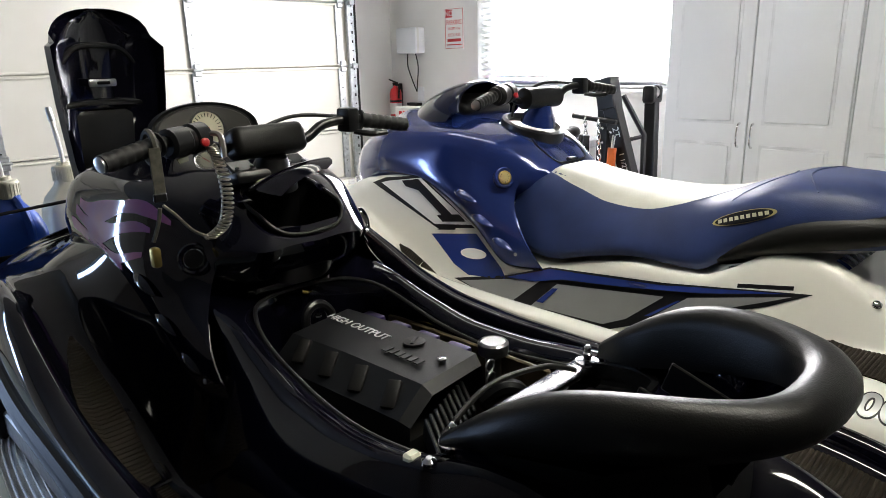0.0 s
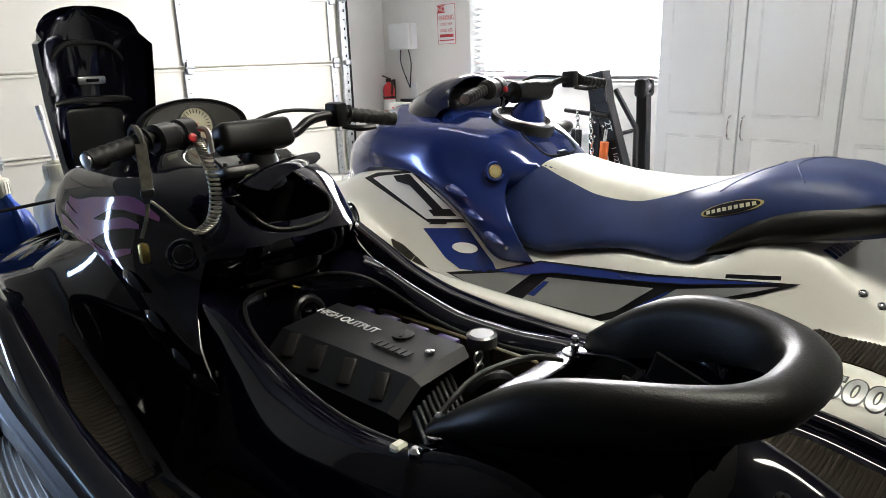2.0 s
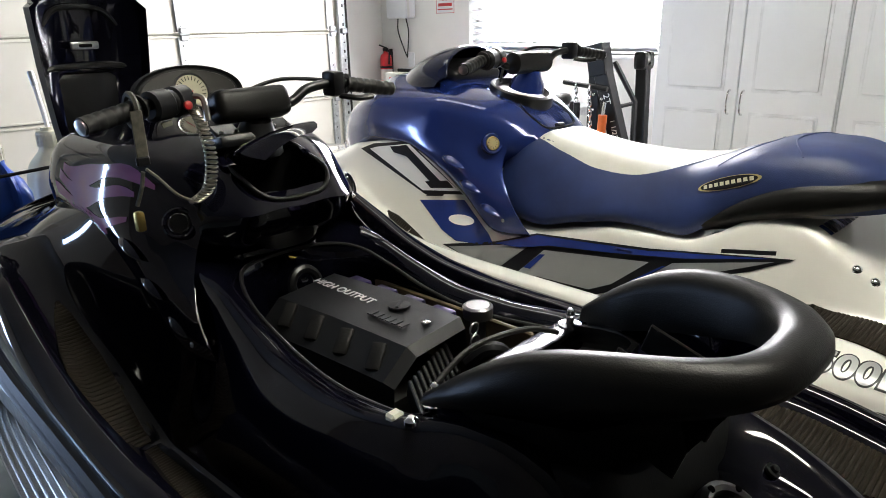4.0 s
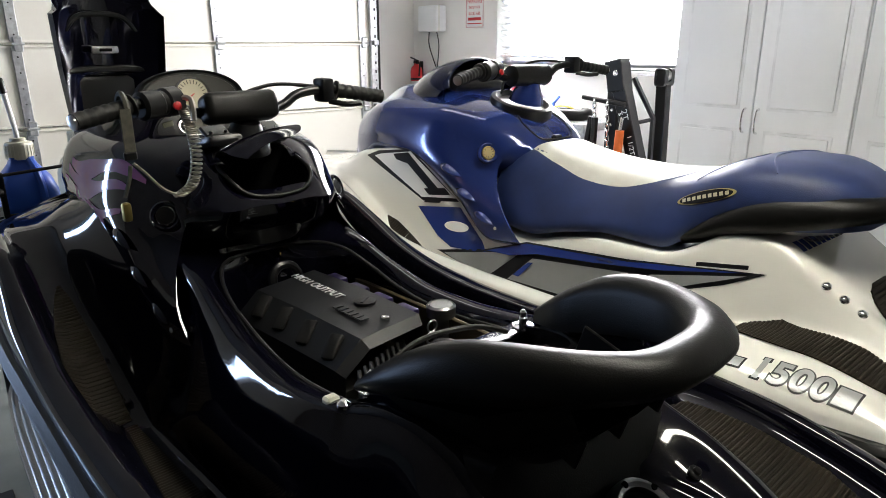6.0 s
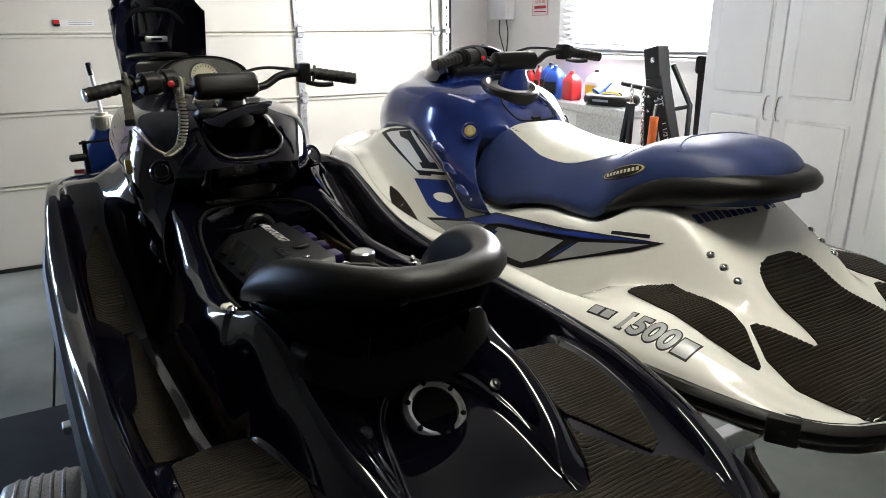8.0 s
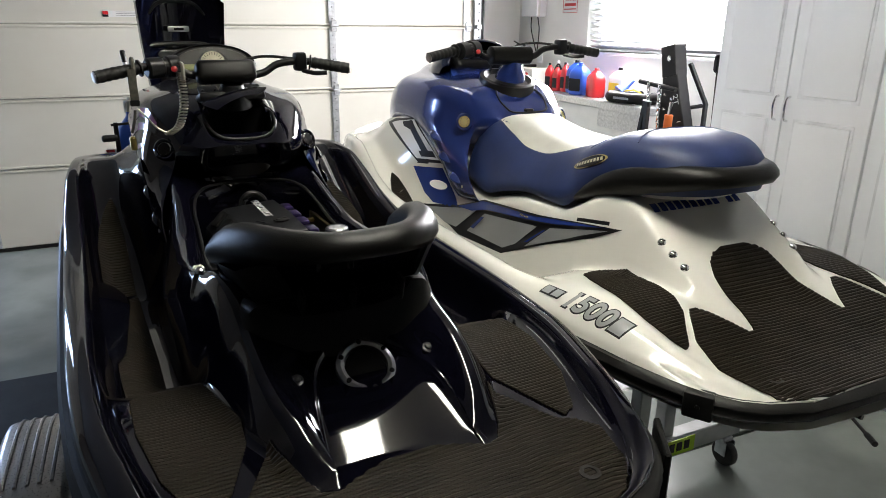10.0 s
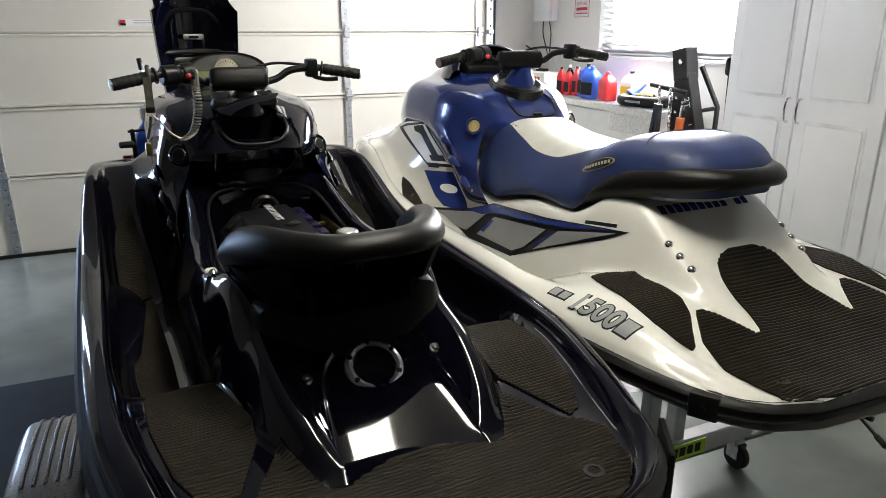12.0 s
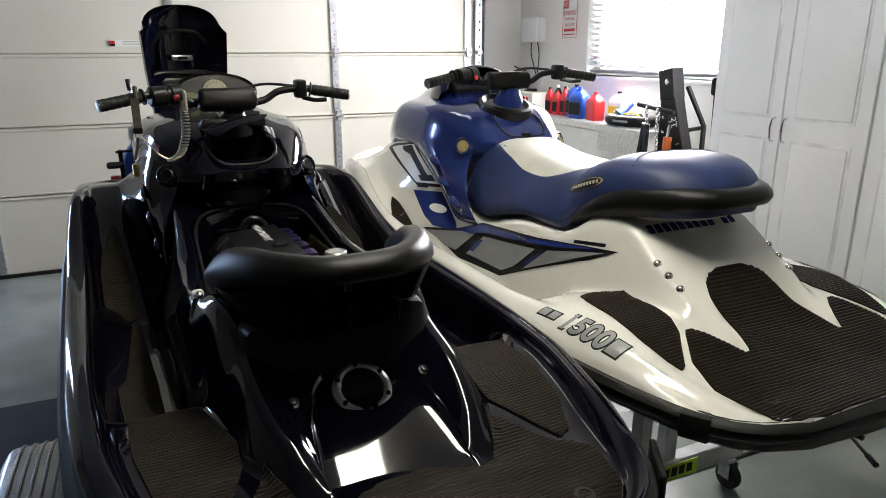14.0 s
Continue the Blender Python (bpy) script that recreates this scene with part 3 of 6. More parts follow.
def cowl_half(y):
    back = max(0.0, (1.60 - y) / 0.24)
    pts = [(0, CZT(y), 0), (CXC(y) * 0.6, CZT(y) + 0.004, 0), (CXC(y), CZC(y), 0), ((CXC(y) + CXS(y)) / 2 + 0.03, (CZC(y) + CZS(y)) / 2 + 0.035, 0.07), (CXS(y), CZS(y), 0.11), (CXB(y), (CZB(y) + CZS(y)) / 2, 0.03), (CXB(y), CZB(y), -0.05), (CXB(y) - 0.03, CZB(y) - 0.02, -0.05)]
    return rounded([Vector((x, y + off * back, z)) for x, z, off in pts], 2)


def make_cowl(glovebox):
    ys = [1.36 + 0.018 * k for k in range(61)]

    def skip(i, k, q):
        return glovebox and all(abs(v.co.x) < 0.1 and 1.38 < v.co.y < 1.52 for v in q)

    rows = [mirrored(cowl_half(y)) for y in ys]
    bm = skin(rows, skip=skip)
    skin([rows[0], [Vector((p.x * 0.99, p.y + 0.03 * min(1.0, max(0.0, p.z - 1.1) / 0.06), min(p.z, 1.17))) for p in rows[0]], [Vector((p.x * 0.985, p.y + 0.12 * min(1.0, max(0.0, p.z - 1.1) / 0.06), min(p.z, 1.115))) for p in rows[0]]], bm)
    return bm


def grip(parent, a, b):
    a, b = Vector(a), Vector(b)
    d = (b - a).normalized()
    m = facing(a, d)
    n = (b - a).length
    prof = [(0.024, 0), (0.024, 0.004), (0.016, 0.006)]
    k = 0.012
    while k < n - 0.012:
        prof += [(0.0165, k), (0.0178, k + 0.003), (0.0178, k + 0.011), (0.0165, k + 0.014)]
        k += 0.018
    prof += [(0.017, n - 0.006), (0.0175, n)]
    g = part("grip", lathe(prof, m, 18), RUBBER, parent, "black ribbed rubber grip")
    part("end_cap", lathe([(0.0145, n), (0.0145, n + 0.004), (0.008, n + 0.006)], m, 14), STEEL, g, "bare metal bar end")


def handlebar(ski, white):
    sh = 0.0 if not white else 0.02
    L, R = Vector((-0.374, 1.46, 1.422 + sh)), Vector((0.366, 1.478, 1.43 + sh))
    pts = [(-0.36, 1.463, 1.424 + sh), (-0.25, 1.495, 1.445 + sh), (-0.17, 1.52, 1.446 + sh), (-0.10, 1.525, 1.415 + sh), (0.08, 1.525, 1.415 + sh), (0.15, 1.525, 1.446 + sh), (0.24, 1.51, 1.452 + sh), (0.355, 1.48, 1.431 + sh)]
    bar = part("handlebar", tube(bend(pts, 5), 0.0115, 12), BLACKS, ski, "black steel handlebar")
    grip(bar, (-0.255, 1.494, 1.443 + sh), L)
    grip(bar, (0.245, 1.509, 1.45 + sh), R)
    if white:
        part("bar_pad", tube([(-0.105, 1.508, 1.424 + sh), (-0.1, 1.508, 1.424 + sh), (0.065, 1.508, 1.424 + sh), (0.07, 1.508, 1.424 + sh)], [0.026, 0.034, 0.034, 0.026], 18), BLACKM, bar, "black padded crossbar roll")
    else:
        part("bar_pad", box(-0.017, 1.505, 1.426, 0.176, 0.062, 0.066, 0.018, 4, m=pose(0, 0, 0, -18, 0, 0)), BLACKM, bar, "black padded crossbar block")
    # start and stop switch pod, throttle lever block
    part("switch_pod", lathe([(0.022, 0), (0.03, 0.006), (0.03, 0.045), (0.026, 0.05), (0.026, 0.06), (0.031, 0.064), (0.031, 0.095), (0.022, 0.1)], facing((-0.24, 1.498, 1.44 + sh), (0.93, 0.32, 0.06)), 16), BLACKS, bar)
    part("stop_button", lathe([(0.009, 0), (0.009, 0.006), (0.006, 0.008)], facing((-0.165, 1.49, 1.438 + sh), (0.1, -0.95, 0.2)), 12), RED, bar, "small red stop button")
    part("throttle_clamp", box(0.216, 1.516, 1.452 + sh, 0.035, 0.05, 0.058, 0.008, 2), BLACKS, bar)
    part("throttle_lever", tube(bend([(0.22, 1.50, 1.425 + sh), (0.25, 1.47, 1.418 + sh), (0.285, 1.455, 1.42 + sh)]), 0.007, 8), BLACKS, bar)
    part("throttle_cable", tube(bend([(0.205, 1.53, 1.46 + sh), (0.10, 1.585, 1.465 + sh), (-0.02, 1.60, 1.42 + sh), (-0.05, 1.60, 1.36 + sh)]), 0.0045, 8), RUBBER, bar)
    post = part("steering_post", lathe([(0.075, 0), (0.068, 0.03), (0.052, 0.055), (0.04, 0.085), (0.03, 0.09)], facing((0.0, 1.53, 1.325 + 1.6 * sh), (0, -0.25, 1)) @ Matrix.Diagonal((0.8, 0.8, 0.8, 1)), 18), BLUEP if white else BLACKS, ski)
    return post


RT = curve((0.36, 1.222), (0.42, 1.225), (0.5, 1.222), (0.58, 1.212), (0.64, 1.194), (0.70, 1.162), (0.75, 1.127), (0.80, 1.085))
RB = curve((0.36, 1.186), (0.42, 1.175), (0.5, 1.155), (0.6, 1.132), (0.7, 1.105), (0.80, 1.068))


def grab_rail(ski):
    """The U-shaped grab rail round the tail of the seat."""
    n = 44
    rows = []
    for k in range(n + 1):
        a = math.pi * k / n
        c, s = math.cos(a), math.sin(a)
        # plan: straight arms that run into a rounded end
        x = (0.207 - 0.02 * s) * math.copysign(abs(c) ** 0.7, c)
        y = 0.80 - 0.408 * s ** 0.78
        zt, zb = RT(y), RB(y)
        h = zt - zb
        out = Vector((c, -s * 0.9, 0)).normalized()
        f = min(1.0, 0.35 + (0.80 - y) / 0.14)
        deep = 0.03 * f * (1 - 0.5 * s)
        row = []
        for u, z in ((-0.034, zt - 0.45 * h), (-0.03, zt - 0.2 * h), (-0.014, zt - 0.02 * h), (0.004, zt), (0.018, zt - 0.12 * h), (0.03, zt - 0.4 * h), (0.032, zt - 0.65 * h), (0.022, zb), (-0.008, zb - 0.35 * deep), (-0.04, zb - deep), (-0.042, zb - 0.2 * deep)):
            row.append(Vector((x, y, z)) + out * u * f)
        rows.append(row)
    bm = skin(rows, close=True)
    bm.verts.ensure_lookup_table()
    for row in (bm.verts[:11], bm.verts[-11:]):
        bm.faces.new(row)
    return part("grab_rail", bm, BLACKM, ski, "matte black moulded grab rail", smooth=60)


def rail_pedestal(ski, mat, drop=0.0):
    """The tail box under the rail."""
    rows = []
    for y, hw, z0, z1 in ((0.44, 0.12, 0.90, 0.94), (0.475, 0.155, 0.92, 0.995), (0.51, 0.18, 0.94, 1.06), (0.545, 0.195, 0.96, 1.11), (0.62, 0.21, 1.0, 1.11), (0.78, 0.222, 1.0, 1.05)):
        z1 -= drop
        rows.append(rounded([Vector((x, y, z)) for x, z in ((-hw - 0.01, z0), (-hw, z1 - 0.02), (-hw + 0.03, z1), (hw - 0.03, z1), (hw, z1 - 0.02), (hw + 0.01, z0))], 2))
    return part("tail_box", skin(rows), mat, ski)


def gauge(ski, at, way, face, pod, ring, r=0.0195):
    m = facing(Vector(at) + 0.014 * Vector(way), way)
    g = part("gauge", lathe([(r * 1.75, -0.02), (r * 1.7, 0.0), (r * 1.5, 0.004), (r * 1.15, 0.0), (r * 1.1, -0.006)], m, 24), pod, ski, "round gauge in a moulded pod")
    part("bezel", lathe([(r * 1.05, -0.004), (r * 1.12, 0.002), (r, 0.004), (r * 0.93, 0.001)], m, 24), ring, g)
    part("dial", lathe([(r * 0.93, 0.0), (r * 0.93, 0.002)], m, 24), face, g)
    for k in range(9):
        a = math.pi * (0.75 + 1.5 * k / 8)
        part("tick", box(0, 0, 0, 0.0015, 0.006, 0.001, 0, m=m @ Matrix.Translation((r * 0.72 * math.cos(a), r * 0.72 * math.sin(a), 0.003)) @ pose(0, 0, 0, 0, 0, math.degrees(a) - 90)), DECK, g)
    return g


def watercraft(white):
    if white:
        ski = thing("personal_watercraft", pose(1.877, 0.10, 0.015, 0, 0, 1.8), "white and blue personal watercraft with its seat on", "watercraft")
    else:
        ski = thing("personal_watercraft", pose(0.884, -0.005, 0, 0, 0, 3.8), "glossy black personal watercraft with seat off and hood raised", "watercraft")
    paint = WHITEP if white else BLACKP
    bm = make_deck(not white)
    bm.normal_update()
    tree = BVHTree.FromBMesh(bm)
    part("deck", bm, paint, ski, smooth=70)

    # bumper strip and lower hull
    side = [(W(y), y) for y in reversed(STATIONS)]
    stern = [(0.24 - 0.04 * k, -0.03 - 0.008 * math.sin(math.pi * k / 12)) for k in range(1, 12)]
    plan = side + stern + [(-x, y) for x, y in reversed(side)]
    rows = []
    for n, (x, y) in enumerate(plan):
        (ax, ay), (bx, by) = plan[max(n - 1, 0)], plan[min(n + 1, len(plan) - 1)]
        out = Vector((by - ay, ax - bx, 0)).normalized()
        if out.x * x < 0 or (abs(x) < 0.2 and out.y > 0):
            out = -out
        k = 0.72 + 0.28 * min(1.0, max(0.0, y) / 0.3)
        rows.append([Vector((x, y, ZB(y) + (dz - 0.03) * k + 0.03)) + out * dx for dx, dz in ((-0.01, 0.03), (0.005, 0.027), (0.013, 0.012), (0.008, 0.004), (0.008, -0.004), (0.014, -0.012), (0.006, -0.024), (-0.012, -0.028))])
    bm = skin(rows)
    part("bumper", bm, RUBBER, ski, "black rubber bumper strip round the hull", smooth=50)
    rows = []
    for y in [0.24] + STATIONS[10:]:
        w, zb = W(y), ZB(y)
        keel = 0.50 + 0.5 * max(0.0, (y - 1.9)) ** 1.6 * 0.55 + 0.7 * max(0.0, 0.6 - y)
        half = [Vector((0, y, keel)), Vector((w * 0.4, y, keel + 0.035)), Vector((w * 0.62, y, max(keel + 0.06, zb - 0.16))), Vector((w - 0.085, y, zb - 0.075)), Vector((w - 0.015, y, zb - 0.034))]
        rows.append(mirrored(rounded(half, 1)))
    bm = skin(rows)
    ring = [bm.verts.new(p) for p in rows[0]]
    bm.faces.new(ring)
    part("hull", bm, paint, ski, smooth=40)
    under = [[Vector((-(W(y) - 0.015), y, ZB(y) - 0.034)), Vector((0, y, ZB(y) - 0.05)), Vector((W(y) - 0.015, y, ZB(y) - 0.034))] for y in STATIONS[:11]]
    part("platform_underside", skin(under), paint, ski)

    # traction mats
    side_mat = [(0.339, 0.569), (0.30, 0.588), (0.262, 0.575), (0.243, 0.512), (0.246, 0.411), (0.25, 0.339), (0.275, 0.284), (0.309, 0.24), (0.342, 0.192), (0.357, 0.189), (0.368, 0.221), (0.379, 0.283), (0.38, 0.363), (0.374, 0.445), (0.36, 0.515)]
    if not white:
        side_mat = [(0.285, 0.617), (0.34, 0.622), (0.412, 0.59), (0.41, 0.46), (0.385, 0.32), (0.34, 0.222), (0.31, 0.21), (0.245, 0.36), (0.24, 0.42), (0.258, 0.5)]
    kick = [(0.378, 1.83), (0.40, 1.79), (0.428, 1.70), (0.44, 1.62), (0.44, 1.52), (0.432, 1.465), (0.352, 1.472), (0.353, 1.56), (0.357, 1.66), (0.366, 1.78)]
    floor_mat = [(0.335, 0.72), (0.415, 0.72), (0.43, 1.0), (0.425, 1.46), (0.348, 1.46), (0.335, 1.0)]
    for sgn in (-1, 1):
        tagged(part("traction_mat", ribbed([(x * sgn, y) for x, y in side_mat], tree), MATR, ski, "ribbed dark brown-black traction mat"), kind="stuff")
        tagged(part("kick_pad", ribbed([(x * sgn, y) for x, y in kick], tree, step=0.0085), MATR, ski, "pointed ribbed kick pad in the footwell"), kind="stuff")
        tagged(part("footwell_mat", ribbed([(x * sgn, y) for x, y in floor_mat], tree), MATR, ski), kind="stuff")
    edge = [(0.0, -0.029), (0.20, -0.027), (0.265, -0.014), (0.294, 0.005), (0.305, 0.06), (0.33, 0.12), (0.315, 0.20), (0.266, 0.273), (0.246, 0.294), (0.236, 0.286)]
    if not white:
        edge = [(0.0, -0.029), (0.20, -0.027), (0.275, 0.0), (0.325, 0.06), (0.345, 0.15), (0.318, 0.19), (0.29, 0.205), (0.212, 0.335)]
    if white:
        inner = [(0.212, 0.263), (0.183, 0.222), (0.165, 0.19), (0.148, 0.192), (0.132, 0.245), (0.122, 0.30), (0.115, 0.35), (0.10, 0.383), (0.07, 0.403), (0.03, 0.411), (0.0, 0.412)]
    else:
        inner = [(0.205, 0.31), (0.178, 0.235), (0.16, 0.205), (0.13, 0.2), (0.105, 0.215), (0.05, 0.232), (0.0, 0.238)]
    half = edge + inner
    tagged(part("stern_mat", ribbed(half + [(-x, y) for x, y in reversed(half[1:-1])], tree), MATR, ski, "ribbed dark traction mat over the stern platform"), kind="stuff")
    for sgn in (-1, 1):
        part("drain_ring", lathe([(0.019, 0), (0.018, 0.005), (0.011, 0.006), (0.0105, -0.004)], pose(0.243 * sgn, 0.054, 0.8635), 16), RUBBER, ski)

    cb = make_cowl(not white)
    cb.normal_update()
    ctree = BVHTree.FromBMesh(cb)
    part("cowl", cb, BLUEP if white else BLACKP, ski, "glossy metallic blue steering cowl" if white else "glossy black steering cowl with purple flames", smooth=60)
    # three air scoops down each leg of the cowl
    for sgn in (-1, 1):
        for k, (y, z) in enumerate(((1.60, 1.145), (1.53, 1.075), (1.45, 1.01))):
            x = CXB(y) + 0.001
            rows = []
            for n in range(13):
                f = n / 12
                bulge = math.sin(math.pi * f) ** 0.8
                yy, zz = y + (0.07 - 0.006 * k) * (0.5 - f) * 1.5, z + 0.03 * (0.5 - f)
                out = (0.024 if white else 0.014) * bulge
                rows.append([Vector((sgn * (x - 0.003 + q * out), yy, zz + h * bulge)) for q, h in ((0, 0.016), (0.35, 0.012), (0.85, 0.004), (1.0, -0.003), (0.75, -0.008), (0.0, -0.011))])
            bm = skin(rows)
            part("air_scoop", bm, BLUEP if white else BLACKP, ski, smooth=80)
        part("screw", lathe([(0.006, -0.004), (0.006, 0.003), (0.003, 0.005)], facing((sgn * 0.266, 1.40, 0.985), (sgn, 0, 0.2)), 10), STEEL, ski)
        gauge(ski, (sgn * 0.212, 1.497, 1.205), (sgn * 0.50, -0.80, 0.32), GOLD if white else BLACKS, BLUEP if white else BLACKP, BRASS if white else CHROME)

    handlebar(ski, white)
    grab_rail(ski)
    if white:
        dress_white(ski, tree, ctree)
    else:
        dress_black(ski, tree, ctree)
    return ski


def dress_white(ski, tree, ctree):
    # seat: lofted cushion with a dip for the rider
    ZS = curve((0.42, 1.225), (0.46, 1.26), (0.56, 1.285), (0.66, 1.283), (0.78, 1.245), (0.88, 1.212), (1.0, 1.203), (1.15, 1.208), (1.3, 1.228), (1.37, 1.24), (1.50, 1.20))
    XS = curve((0.42, 0.07), (0.45, 0.12), (0.53, 0.165), (0.7, 0.19), (0.9, 0.16), (1.1, 0.14), (1.3, 0.14), (1.40, 0.15), (1.50, 0.14))
    XB = curve((0.42, 0.09), (0.45, 0.14), (0.53, 0.185), (0.7, 0.215), (0.9, 0.235), (1.1, 0.24), (1.3, 0.238), (1.40, 0.225), (1.50, 0.20))
    ZBOT = curve((0.42, 1.15), (0.6, 1.13), (0.75, 1.095), (0.85, 1.04), (1.0, 1.045), (1.15, 1.02), (1.3, 0.985), (1.50, 1.0))
    ys = [0.42 + 0.02 * k for k in range(54)]

    def half(y):
        zs, xs, xb, zb = ZS(y), XS(y), XB(y), ZBOT(y)
        return rounded([Vector((x, y, z)) for x, z in ((0, zs), (xs * 0.6, zs), (xs, zs - 0.022), (xs + (xb - xs) * 0.45 + 0.014, (zs + zb) / 2), (xb, zb + 0.025), (xb - 0.012, zb))], 2)

    rows = [mirrored(half(y)) for y in ys]
    bm = skin(rows)
    for r in (rows[0], rows[-1]):
        bm.faces.new([bm.verts.new(p) for p in r])
    bm.normal_update()
    stree = BVHTree.FromBMesh(bm)
    seat = part("seat", bm, BLUEV, ski, "blue vinyl seat with a light grey centre", smooth=60)
    part("tail_cap", lathe([(1.0, 0.0), (1.0, 0.55), (0.9, 0.85), (0.6, 0.97), (0.0, 1.0)], Matrix.Translation((0, 0.59, 1.125)) @ Matrix.Diagonal((0.165, 0.11, 0.09, 1)), 28), WHITEP, ski, "white moulded seat surround", smooth=60)
    # light grey centre panel, pointed towards the tail
    XG = curve((0.80, 0.0), (0.82, 0.05), (0.86, 0.10), (0.93, 0.145), (1.03, 0.163), (1.14, 0.158), (1.25, 0.142), (1.375, 0.128))
    rows = []
    for k in range(29):
        y = 0.802 + 0.02 * k * (1.375 - 0.802) / 0.56
        row = []
        for j in range(13):
            x = XG(y) * (j / 6 - 1)
            hit, nor, _, _ = stree.ray_cast(Vector((x, min(y, 1.374), 1.6)), Vector((0, 0, -1)))
            row.append((hit or Vector((x, y, ZS(y)))) + Vector((0, 0, 0.002)))
        rows.append(row)
    part("centre_panel", skin(rows), GREYV, seat, "light grey vinyl centre panel", smooth=60)
    # seams across the passenger cushion
    for y0, y1 in ((0.60, 0.66), (0.79, 0.71)):
        pts = []
        for k in range(15):
            x = -0.17 + 0.34 * k / 14
            y = y1 + (y0 - y1) * (x / 0.17) ** 2
            hit, nor, _, _ = stree.ray_cast(Vector((x, y, 1.6)), Vector((0, 0, -1)))
            if hit:
                pts.append(hit + Vector((0, 0, 0.0005)))
        part("seam", tube(pts, 0.0022, 6), BLUEV, seat)
    # oval maker's badge with pale blocks for its lettering
    for sgn in (-1, 1):
        cen, dy = Vector((sgn * 0.3, 0.745, 1.222)), Vector((0, -0.075, 0.026))
        up = Vector((0, 0.03, 0.09)).normalized() * 0.0165
        oval = lambda f: [cen + dy * f * math.cos(2 * math.pi * k / 28) + up * f * math.sin(2 * math.pi * k / 28) for k in range(28)]
        badge = part("badge", drape([oval(1.0)], stree, (-sgn, 0, -0.35), 0.002, 0.02), GOLD, seat, "oval badge with pale lettering blocks", smooth=80)
        part("badge_field", drape([oval(0.9)], stree, (-sgn, 0, -0.35), 0.003, 0.02), DECK, badge, smooth=80)
        blocks = []
        for k in range(9):
            c = cen + dy * (-0.72 + 0.18 * k)
            a, b = dy * 0.06, up * 0.3
            blocks.append([c - a - b, c + a - b, c + a + b, c - a + b])
        part("badge_blocks", drape(blocks, stree, (-sgn, 0, -0.35), 0.004, 0.05), CREAM, badge)

    # decals on the flanks: number field, blue field, grey and blue sweep
    way = (0.65, 0.70, -0.25)
    Q = lambda pts, x=-0.30: [Vector((x, y, z)) for y, z in pts]
    plate = part("number_field", drape([Q([(2.055, 1.142), (1.98, 1.17), (1.79, 1.198), (1.535, 1.053), (1.715, 1.024)])], tree, way, 0.0015, 0.02, 0.14), DECK, ski, "black-edged white number field")
    part("field_white", drape([Q([(2.0, 1.146), (1.96, 1.158), (1.79, 1.188), (1.55, 1.062), (1.725, 1.036)])], tree, way, 0.004, 0.02, 0.14), DECW, plate)
    part("numeral", drape([Q([(1.885, 1.166), (1.80, 1.182), (1.64, 1.082), (1.605, 1.088), (1.575, 1.068), (1.685, 1.05), (1.712, 1.068), (1.69, 1.073), (1.80, 1.142), (1.865, 1.148)])], tree, way, 0.0065, 0.02, 0.14), DECK, plate, "black numeral one")
    part("maker_mark", drape([Q([(1.70, 1.028), (1.62, 1.042), (1.625, 1.032), (1.71, 1.018)])], tree, way, 0.008, 0.02, 0.14), DECK, plate)
    part("blue_field", drape([Q([(1.744, 1.0), (1.53, 1.036), (1.42, 0.94), (1.40, 0.905), (1.575, 0.89), (1.64, 0.915)])], tree, way, 0.0015, 0.02, 0.14), DECB, ski)
    part("white_ellipse", drape([Q([(1.545 + 0.06 * math.cos(a), 0.966 + 0.018 * math.sin(a) - 0.1 * 0.06 * math.cos(a)) for a in [2 * math.pi * k / 20 for k in range(20)]])], tree, way, 0.005, 0.02, 0.14), DECW, ski)
    way2 = (0.80, 0.50, -0.33)
    S = lambda pts: [Vector((-0.24 - 0.0655 * (y - 0.56) + 0.22 * (z - 1.044), y, z)) for y, z in pts]
    sweep = part("flank_stripe", drape([S([(1.60, 0.884), (1.40, 0.932), (1.253, 0.984), (0.90, 1.006), (0.557, 1.047), (0.65, 1.0), (0.85, 0.926), (1.055, 0.842), (1.345, 0.83)])], tree, way2, 0.0015, 0.02, 0.12), DECK, ski, "black-edged blue and grey flank stripe")
    part("stripe_blue", drape([S([(1.40, 0.925), (1.245, 0.978), (0.90, 1.0), (0.60, 1.04), (0.80, 1.0), (1.0, 0.975), (1.20, 0.956), (1.30, 0.93)]), S([(1.225, 0.925), (1.205, 0.928), (1.25, 0.875), (1.275, 0.875)]), S([(0.855, 0.97), (0.845, 0.972), (0.92, 0.915), (0.935, 0.912)])], tree, way2, 0.0085, 0.02, 0.12), DECB, sweep)
    part("stripe_grey", drape([S([(1.57, 0.882), (1.262, 0.95), (1.37, 0.852), (1.45, 0.85)]), S([(1.215, 0.94), (0.892, 0.972), (0.985, 0.892), (1.05, 0.862), (1.294, 0.858)]), S([(0.832, 0.982), (0.60, 1.033), (0.743, 0.974), (0.935, 0.898)])], tree, way2, 0.005, 0.02, 0.12), DECG, sweep)
    part("maker_mark", drape([S([(0.72, 1.030), (0.60, 1.048), (0.60, 1.058), (0.72, 1.040)])], tree, way2, 0.008, 0.02, 0.15), DECK, ski, "small dark lettering block")
